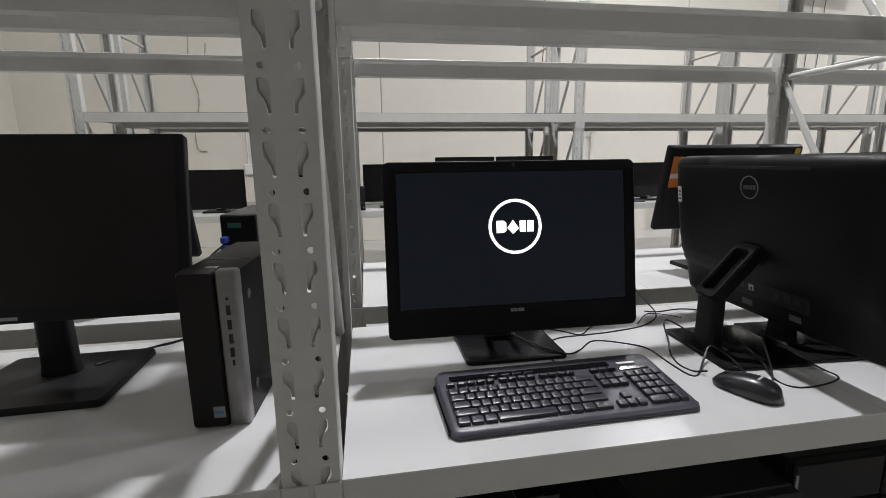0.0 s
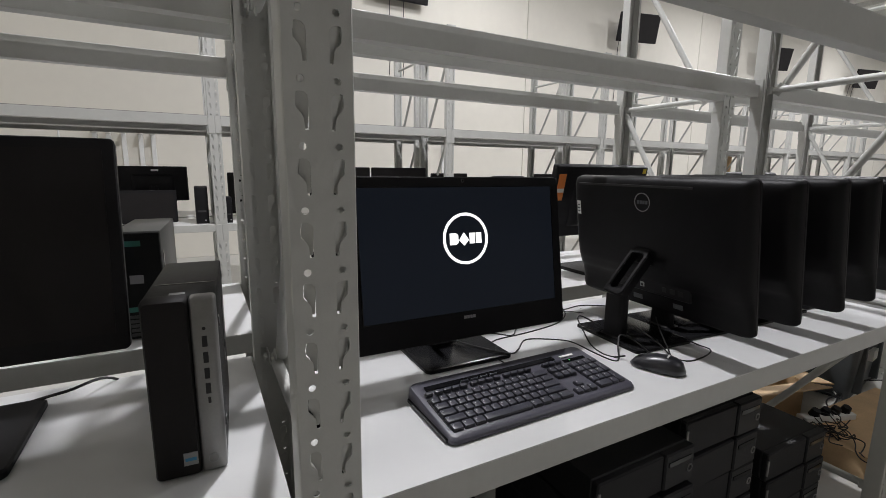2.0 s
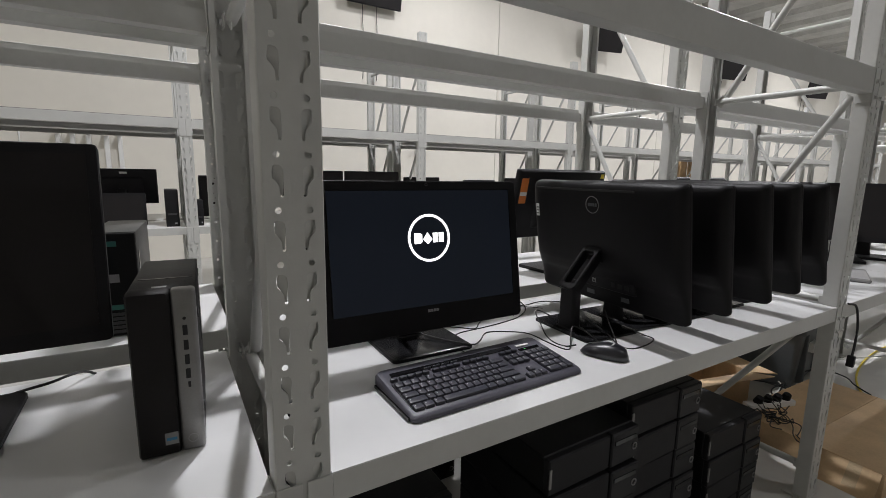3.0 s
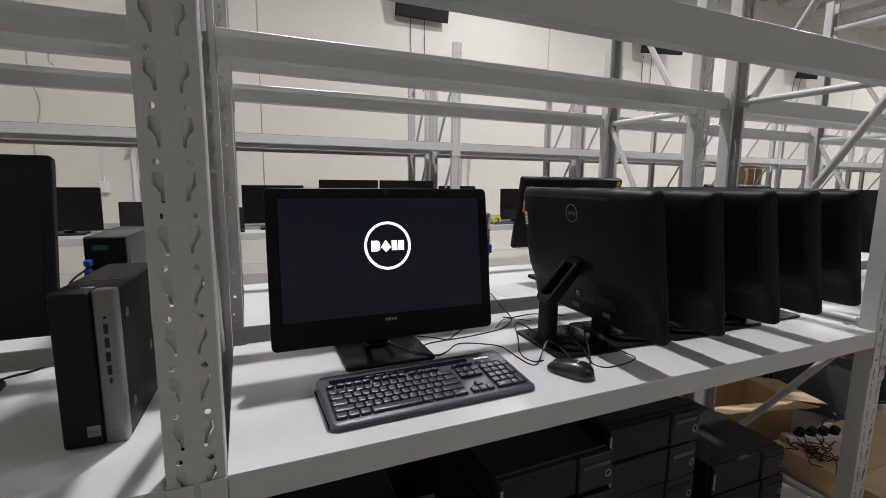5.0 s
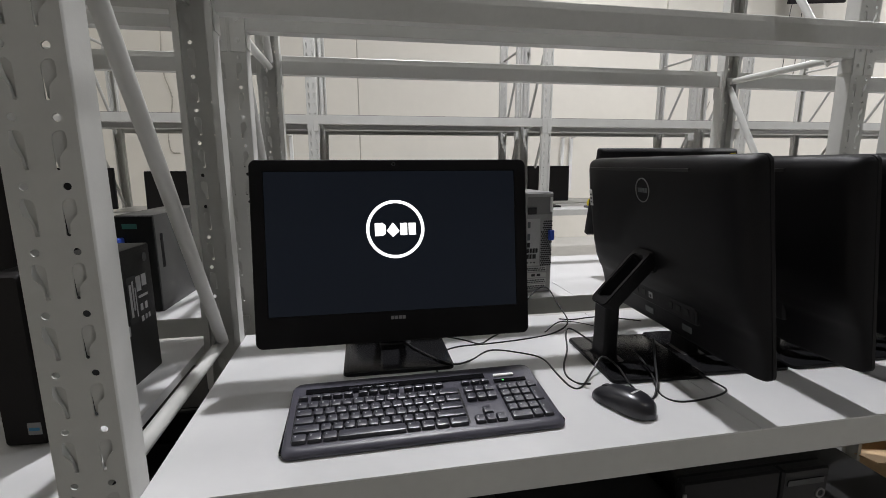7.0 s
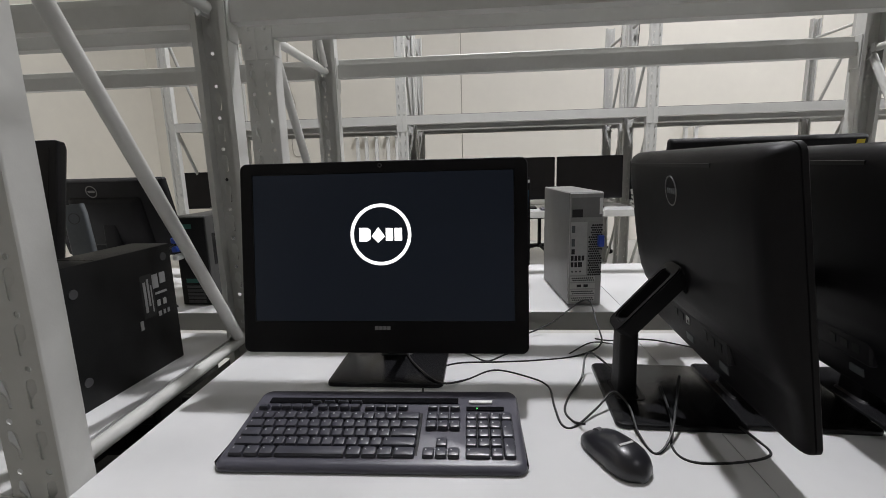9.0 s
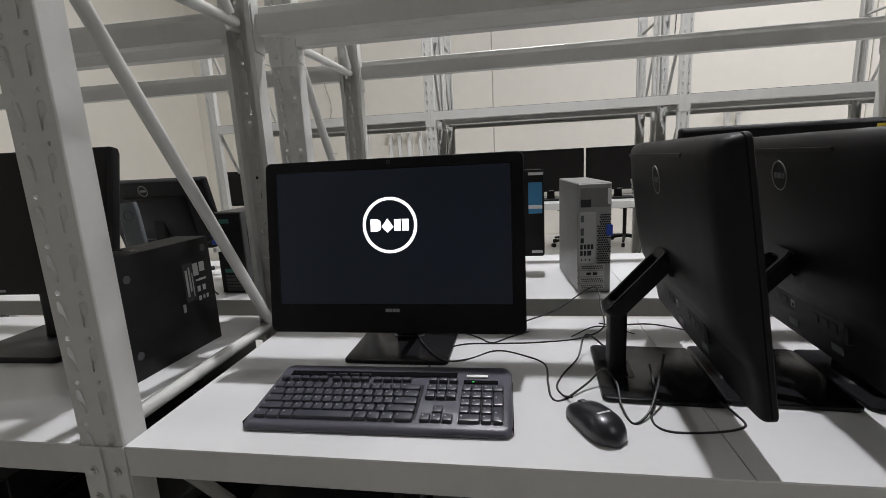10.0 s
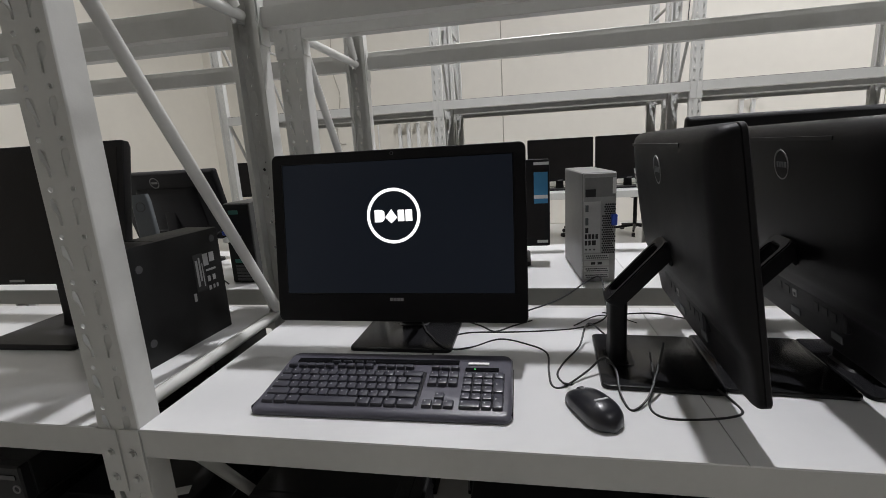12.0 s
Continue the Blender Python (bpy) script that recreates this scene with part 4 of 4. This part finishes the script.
M_DRIVE = mat("drive_bay_plastic", (0.010, 0.010, 0.011), 0.4, 0.0, 0.2, 20, 0.15, 800, spec=0.25)


def flat_pc_meshes():
    w, h, d = 0.338, 0.098, 0.375
    m = {}
    m["case"] = finish(box(bmesh.new(), -w / 2, w / 2, 0.02, d, 0.003, h, 0.003), "case", M_DARKMETAL)
    m["bezel"] = finish(box(bmesh.new(), -w / 2, 0.055, 0, 0.022, 0.001, h - 0.001, 0.004), "bezel", M_BLACK)
    m["drive_panel"] = finish(box(bmesh.new(), 0.057, w / 2, -0.004, 0.022, 0.001, h - 0.001, 0.004), "drive_panel", M_DRIVE)
    m["drive_slot"] = finish(boxes((0.068, w / 2 - 0.014, -0.006, 0.0, h - 0.034, h - 0.022)), "drive_slot", M_GLOSS)
    m["power_ring"] = finish(ring_plate(bmesh.new(), 0.0075, 0.0105, 0.003, Matrix.Translation((w / 2 - 0.018, -0.0065, 0.04))), "power_ring", M_SILVER)
    m["silver_tab"] = finish(box(bmesh.new(), -w / 2 + 0.001, -w / 2 + 0.009, -0.002, 0.002, 0.022, 0.075, 0.001), "silver_tab", M_SILVER)
    m["foot"] = finish(boxes((-0.15, -0.13, 0.04, 0.06, 0, 0.004), (0.13, 0.15, 0.04, 0.06, 0, 0.004), (-0.15, -0.13, 0.3, 0.32, 0, 0.004), (0.13, 0.15, 0.3, 0.32, 0, 0.004)), "foot", M_BLACK)
    return m


FLAT = flat_pc_meshes()
rng = random.Random(4)
for x, y, n in ((0.66, 0.665, 6), (1.02, 0.705, 6), (1.465, 0.70, 4), (0.14, 0.80, 5), (1.40, 1.42, 4), (0.55, 1.42, 5), (0.10, 1.42, 5), (-0.32, 0.74, 5), (-0.70, 0.72, 6), (-1.08, 0.75, 5), (-1.46, 0.73, 6), (-0.32, 1.42, 5), (-0.75, 1.42, 5)):
    f = 1.05 if x == 1.02 else 1.0
    for i in range(n):
        t = thing("desktop_computer", "black flat desktop computer in a stack under the shelf", "computer", pose(x + rng.uniform(-0.006, 0.006), y + rng.uniform(-0.006, 0.008), 0.0985 * i * f, 0, 0, rng.uniform(-1.2, 1.2)), "stacked desktops")
        t.scale = (1, 1, f)
        for k, me in FLAT.items():
            part(k, me, None, t)

REAR = finish(box(bmesh.new(), -0.165, 0.165, -0.004, 0.0, 0.004, 0.094, 0.001), "rear_plate", M_STEELSHEET)
PORTS = finish(boxes((-0.15, -0.09, -0.006, -0.002, 0.02, 0.075), (-0.06, -0.03, -0.006, -0.002, 0.03, 0.05), (-0.015, 0.02, -0.006, -0.002, 0.03, 0.06), (0.05, 0.14, -0.006, -0.002, 0.018, 0.03), (0.05, 0.14, -0.006, -0.002, 0.045, 0.057)), "rear_ports", M_DARKPRINT)
for x, y, n in ((2.43, 1.52, 3), (2.83, 1.55, 2), (3.22, 1.56, 2)):
    for i in range(n):
        t = thing("desktop_computer", "flat desktop computer showing its bare steel rear, in a stack", "computer", pose(x + rng.uniform(-0.008, 0.008), y, 0.0985 * i, 0, 0, rng.uniform(-2, 2)), "stacked desktops")
        part("case", FLAT["case"], None, t)
        p = part("rear_plate", REAR, None, t)
        p.location = (0, 0.021, 0)
        p = part("rear_ports", PORTS, None, p)
        p.location = (0, 0, 0)
        part("foot", FLAT["foot"], None, t)

solid("paper_slip", box(bmesh.new(), -0.022, 0.022, -0.014, 0.014, 0.0, 0.0008), M_LABEL, "small white printed label on a stacked desktop", "paper", pose(-0.20, 0.80, 0.0985 * 5 + 0.0006, 0, 0, 24))

# ---- floor clutter beside and under the racks ----


def carton(m, w, d, h, flaps, label):
    t = thing("cardboard_box", label, "box", m, "cardboard boxes")
    th = 0.005
    for nm, a in (("side", (-w / 2, w / 2, -d / 2, -d / 2 + th, 0, h)), ("side", (-w / 2, w / 2, d / 2 - th, d / 2, 0, h)), ("side", (-w / 2, -w / 2 + th, -d / 2 + th, d / 2 - th, 0, h)), ("side", (w / 2 - th, w / 2, -d / 2 + th, d / 2 - th, 0, h)), ("bottom", (-w / 2 + th, w / 2 - th, -d / 2 + th, d / 2 - th, 0, th))):
        part(nm, boxes(a), M_CARD, t)
    for side, ang in flaps:
        a = radians(ang)
        if side in "fb":
            s = -1 if side == "f" else 1
            fm = Matrix.Translation((0, s * d / 2, h)) @ Matrix.Rotation(-s * a, 4, "X")
            part("flap", box(bmesh.new(), -w / 2 + 0.004, w / 2 - 0.004, -th / 2, th / 2, 0, d * 0.45, m=fm), M_CARD, t)
        else:
            s = -1 if side == "l" else 1
            fm = Matrix.Translation((s * w / 2, 0, h)) @ Matrix.Rotation(s * a, 4, "Y")
            part("flap", box(bmesh.new(), -th / 2, th / 2, -d / 2 + 0.004, d / 2 - 0.004, 0, w * 0.42, m=fm), M_CARD, t)
    return t


carton(pose(2.22, 1.30, 0.0, 0, 0, -14), 0.50, 0.30, 0.22, (("f", 75), ("l", 40), ("r", 100)), "open brown cardboard box with raised flaps")
t = thing("cardboard_box", "low closed brown cardboard carton, taped, on the floor", "box", pose(2.55, 0.72, 0, 0, 0, -2), "cardboard boxes")
part("body", box(bmesh.new(), -0.42, 0.42, -0.29, 0.29, 0.0, 0.108, 0.006, 2), M_CARD, t)
for y0, y1 in ((-0.288, -0.0015), (0.0015, 0.288)):
    part("lid_flap", box(bmesh.new(), -0.418, 0.418, y0, y1, 0.106, 0.111), M_CARD, t)
fm = Matrix.Translation((-0.42, -0.17, 0.109)) @ Matrix.Rotation(radians(-60), 4, "Y")
part("side_flap", box(bmesh.new(), -0.205, 0.0, -0.11, 0.11, -0.004, 0.0, m=fm), M_CARD, t, "loose cardboard flap hanging down")
part("tape", box(bmesh.new(), -0.10, 0.001, -0.05, -0.005, -0.0005, 0.0006, m=fm), M_GLOSSTAPE, t, "clear packing tape")
solid("cardboard_sheet", box(bmesh.new(), -0.34, 0.34, -0.17, 0.17, 0.0, 0.006), M_CARD, "flattened brown cardboard sheet on the concrete floor", "cardboard", pose(2.70, 0.20, 0.001, 0, 0, 14), "cardboard sheets")
t = thing("power_strip", "white power strip with four black plugs on a carton", "power strip", pose(2.335, 0.955, 0.1112, 0, 0, -18))
part("body", box(bmesh.new(), -0.14, 0.14, -0.028, 0.028, 0.0, 0.03, 0.005, 2), M_WHITE, t)
for i in range(4):
    part("plug", tube(bmesh.new(), (-0.075 + 0.058 * i, 0, 0.03), (-0.075 + 0.058 * i, -0.012, 0.062), 0.022, 14, 0.017), M_BLACK, t)
t = thing("storage_bin", "large dark grey plastic storage bin on the floor", "bin", pose(3.15, 1.30, 0, 0, 0, 8))
bm = bmesh.new()
loft(bm, [[(x, y, z) for x, y in rounded(w, d, 0.03)] for w, d, z in ((0.52, 0.36, 0.0), (0.58, 0.42, 0.36), (0.62, 0.46, 0.362), (0.62, 0.46, 0.40), (0.57, 0.41, 0.40), (0.50, 0.34, 0.02))])
part("tub", bm, M_BIN, t)
for s in (-1, 1):
    part("rib", box(bmesh.new(), s * 0.18 - 0.012, s * 0.18 + 0.012, -0.222, -0.18, 0.03, 0.35, 0.004), M_BIN, t)
part("label", box(bmesh.new(), -0.05, 0.05, -0.2255, -0.19, 0.2, 0.26), M_LABEL, t, "white paper label")


def cable(pts, label, r=0.0021, m=None, z=None, cat="cable", group="cables", dy=0.0):
    if z is not None:
        pts = [(*p, z + r) if len(p) == 2 else p for p in pts]
    return solid("cable", sweep(bmesh.new(), [(p[0], p[1] + dy, p[2]) for p in pts], r, 6, 7), m or M_CABLE, label, cat, group=group)


D = DECK_A
on_deck = "thin black cable lying across the white shelf board"
cable([(0.385, 0.838, D + 0.015), (0.402, 0.90), (0.402, 0.95), (0.415, 1.005), (0.467, 1.045), (0.554, 1.052), (0.642, 1.062), (0.733, 1.086), (0.80, 1.134, D + 0.012), (0.811, 1.226, D + 0.035), (0.815, 1.31, D + 0.06), (0.79, 1.335, D + 0.05), (0.70, 1.25, D + 0.02), (0.60, 1.17, D + 0.01)], on_deck, z=D, dy=-0.013)
cable([(0.346, 1.079, D + 0.015), (0.375, 1.014, D + 0.014), (0.433, 0.935, D + 0.012), (0.485, 0.965), (0.545, 1.011), (0.61, 0.983), (0.648, 0.942), (0.648, 0.864), (0.651, 0.806), (0.671, 0.801), (0.718, 0.845, D + 0.012), (0.752, 0.868, D + 0.03), (0.768, 0.835, D + 0.022), (0.766, 0.779, D + 0.006), (0.775, 0.732), (0.808, 0.761, D + 0.012), (0.835, 0.81, D + 0.045), (0.850, 0.84, D + 0.075)], on_deck, z=D, dy=-0.013)
cable([(0.685, 0.793, D + 0.012), (0.671, 0.818), (0.664, 0.852), (0.682, 0.904), (0.718, 0.965, D + 0.01), (0.735, 1.01, D + 0.035), (0.752, 1.01, D + 0.04), (0.79, 0.965, D + 0.016)], on_deck, z=D, dy=-0.013)
cable([(0.842, 0.894, D + 0.03), (0.828, 0.811, D + 0.016), (0.807, 0.751), (0.816, 0.717), (0.859, 0.712), (0.915, 0.722), (0.943, 0.738), (0.944, 0.765), (0.927, 0.793, D + 0.012)], on_deck, z=D, dy=-0.013)
cable([(0.44, 1.13), (0.494, 1.09), (0.531, 1.056), (0.572, 1.091), (0.62, 1.13)], on_deck, z=D, dy=-0.013)
cable([(0.80, 1.19), (0.838, 1.178), (0.927, 1.185), (1.02, 1.13)], on_deck, z=D, dy=-0.013)
cable([(0.72, 1.10), (0.78, 1.15, D + 0.008), (0.83, 1.16), (0.87, 1.12)], on_deck, 0.0016, z=D, dy=-0.013)
cable([(-0.028, 0.68), (-0.03, 0.80), (-0.03, 0.95, D - 0.01), (-0.032, 1.05, D - 0.05), (-0.03, 1.09, D - 0.2)], "black cable hanging in the gap beside the post", 0.004, z=D - 0.02)
cable([(-0.80, 1.19, D + 0.03), (-0.79, 1.22, D - 0.02), (-0.78, 1.24, D - 0.25)], "black cable hanging behind the shelf", 0.004)
cable([(-0.60, 1.05, D + 0.02), (-0.55, 1.14, D + 0.01), (-0.48, 1.12, D + 0.03), (-0.42, 1.2, D + 0.01), (-0.36, 1.28, D - 0.1)], "black cable behind the wide monitor", 0.003)
cable([(-0.415, 1.40, DECK_B + 0.20), (-0.45, 1.36, DECK_B + 0.16), (-0.46, 1.37, DECK_B + 0.06), (-0.43, 1.40, DECK_B + 0.003)], "black cable plugged into the tower", 0.003)

# power lead hanging on the end post
cable([(1.955, 0.598, 0.80), (2.00, 0.585, 0.785), (2.03, 0.58, 0.70), (2.03, 0.58, 0.62), (2.02, 0.58, 0.58)], "black power lead hanging from the shelf's end", 0.0045)
solid("power_plug", box(bmesh.new(), -0.010, 0.010, -0.012, 0.012, -0.045, 0.0, 0.003, 2), M_BLACK, "black moulded power plug at the end of a lead", "plug", pose(2.02, 0.58, 0.585, 0, 6, 0))
rng = random.Random(11)
for i in range(15):
    x, y = 2.55 + rng.random() * 1.0, 1.04 + rng.random() * 0.4
    pts = []
    a = rng.random() * 6.28
    for k in range(7):
        pts.append((x, y, 0.008 + 0.012 * rng.random() + 0.004 * i % 0.01))
        a += rng.uniform(-0.9, 0.9)
        x += 0.17 * math.cos(a)
        y += 0.10 * math.sin(a)
    cable([(q[0], q[1], q[2] + 0.02) for q in pts], "loose cable lying on the concrete floor", 0.004, (M_CABLE, M_CABLE, M_WCABLE)[i % 3], cat="cable")
cable([(3.0, 0.72, 0.012), (3.5, 0.95, 0.01), (4.2, 1.05, 0.012), (5.0, 1.0, 0.01)], "yellow cable along the concrete floor", 0.006, M_YCABLE)
bm = bmesh.new()
rng = random.Random(7)
for i in range(16):
    p = Vector((2.20 + rng.uniform(-0.05, 0.05), 0.88 + rng.uniform(-0.05, 0.05), 0.14))
    pts = [p]
    for k in range(5):
        p = p + Vector((rng.uniform(-0.05, 0.05), rng.uniform(-0.05, 0.05), rng.uniform(-0.03, 0.03)))
        pts.append(Vector((p.x, p.y, max(0.114, p.z))))
    sweep(bm, pts, 0.0025, 5, 5)
tagged(new("cable_bundle", finish(bm, "cable_bundle", M_CABLE)), "tangled bundle of thin black wires on a carton", "cables", kind="stuff")

# ---- office chair across the aisle ----


def office_chair(m):
    t = thing("office_chair", "black office chair with a five-star base in the aisle", "chair", m)
    for i in range(5):
        a = 2 * math.pi * i / 5 + 0.4
        c, s = math.cos(a), math.sin(a)
        leg = part("leg", tube(bmesh.new(), (0.03 * c, 0.03 * s, 0.11), (0.29 * c, 0.29 * s, 0.075), 0.022, 8, 0.015), M_BLACK, t)
        part("caster", tube(bmesh.new(), (0.29 * c - 0.02 * s, 0.29 * s + 0.02 * c, 0.028), (0.29 * c + 0.02 * s, 0.29 * s - 0.02 * c, 0.028), 0.028, 12), M_BLACK, leg)
    part("gas_column", tube(bmesh.new(), (0, 0, 0.08), (0, 0, 0.50), 0.025, 12), M_BLACK, t)
    part("seat", box(bmesh.new(), -0.24, 0.24, -0.23, 0.23, 0.50, 0.57, 0.03, 3), M_BLACK, t)
    part("backrest", box(bmesh.new(), -0.22, 0.22, 0.22, 0.27, 0.64, 0.92, 0.02, 3), M_BLACK, t)
    part("back_bar", box(bmesh.new(), -0.03, 0.03, 0.18, 0.24, 0.50, 0.70, 0.006), M_BLACK, t)
    return t


office_chair(pose(1.36, 6.35, 0, 0, 0, 185))
office_chair(pose(2.05, 6.4, 0, 0, 0, 160))

# ---- things on the far wall ----


def wall_tv(x, z, turn=0):
    t = thing("wall_screen", "black flat screen mounted high on the wall, tilted down", "screen", pose(x, WALL_Y - 0.10, z), "wall screens")
    dm = Matrix.Rotation(radians(turn), 4, "Z") @ Matrix.Rotation(radians(12), 4, "X")
    if turn:
        dm = Matrix.Translation((0, -0.22, 0)) @ dm
    part("panel", box(bmesh.new(), -0.45, 0.45, -0.06, 0.0, 0, 0.53, 0.008, 2, m=dm), M_BLACK, t)
    part("glass", box(bmesh.new(), -0.435, 0.435, -0.0625, -0.058, 0.015, 0.515, m=dm), M_SCREEN, t)
    part("wall_arm", boxes((-0.06, 0.06, -0.26 if turn else -0.03, 0.098, 0.24, 0.34)), M_DARKMETAL, t)
    for dx in (-0.16, 0.08):
        part("hanging_wire", sweep(bmesh.new(), [(dx, 0.03, 0.15), (dx, 0.07, -0.1), (dx + 0.02, 0.09, -0.6), (dx, 0.09, -1.1)], 0.006, 5), M_GREY, t)
    return t


for k in range(4):
    wall_tv(2.78 + 5.07 * k, 3.86, -14 if k else 0)


def wall_pipe(x, z):
    t = thing("wall_bracket", "white metal bracket post fixed to the wall", "bracket", pose(x, WALL_Y, z), "wall brackets")
    part("strut", box(bmesh.new(), -0.025, 0.025, -0.055, -0.002, -0.9, 0, 0.003), M_WHITE, t)
    part("arm", box(bmesh.new(), -0.022, 0.022, -0.22, -0.002, -0.03, 0.02, 0.003), M_WHITE, t)
    return t


for x in (-1.33, -1.19, -1.03, -0.85, -0.71, 3.60, 3.75):
    wall_pipe(x, 1.70)
for pts in ([(-2.3, 4.6), (-2.32, 3.4), (-2.36, 2.6), (-2.28, 2.2), (-2.33, 1.9), (-2.38, 1.67), (-2.36, 1.45), (-2.25, 1.42)], [(-2.12, 2.9), (-2.14, 2.72), (-2.09, 2.66)], [(6.3, 2.3), (6.2, 2.0), (6.28, 1.75), (6.15, 1.5)]):
    cable([(x, WALL_Y - 0.012, z) for x, z in pts], "loose grey wire hanging on the wall", 0.008, M_SEAL, group="wall wires")
t = thing("socket_box", "white socket box on the wall with a cable", "socket", pose(-1.69, WALL_Y, 1.15))
part("box", box(bmesh.new(), -0.06, 0.06, -0.05, -0.001, -0.08, 0.08, 0.006), M_WHITE, t)
part("conduit", tube(bmesh.new(), (0, -0.012, 0.08), (0, -0.012, 0.75), 0.01, 8), M_WHITE, t)
part("cover", box(bmesh.new(), -0.05, 0.05, -0.056, -0.048, -0.07, 0.07, 0.003), M_LABEL, t)
for i, x in enumerate((7.75, 8.02, 8.26)):
    solid("wooden_board", box(bmesh.new(), -0.12, 0.12, -0.012, 0.012, 0, 0.72, 0.003), M_WOOD, "raw pine board standing on the far rack", "board", pose(x, 5.05, DECK_C + 0.002, 0, 0, 10 * i - 8), "pine boards")
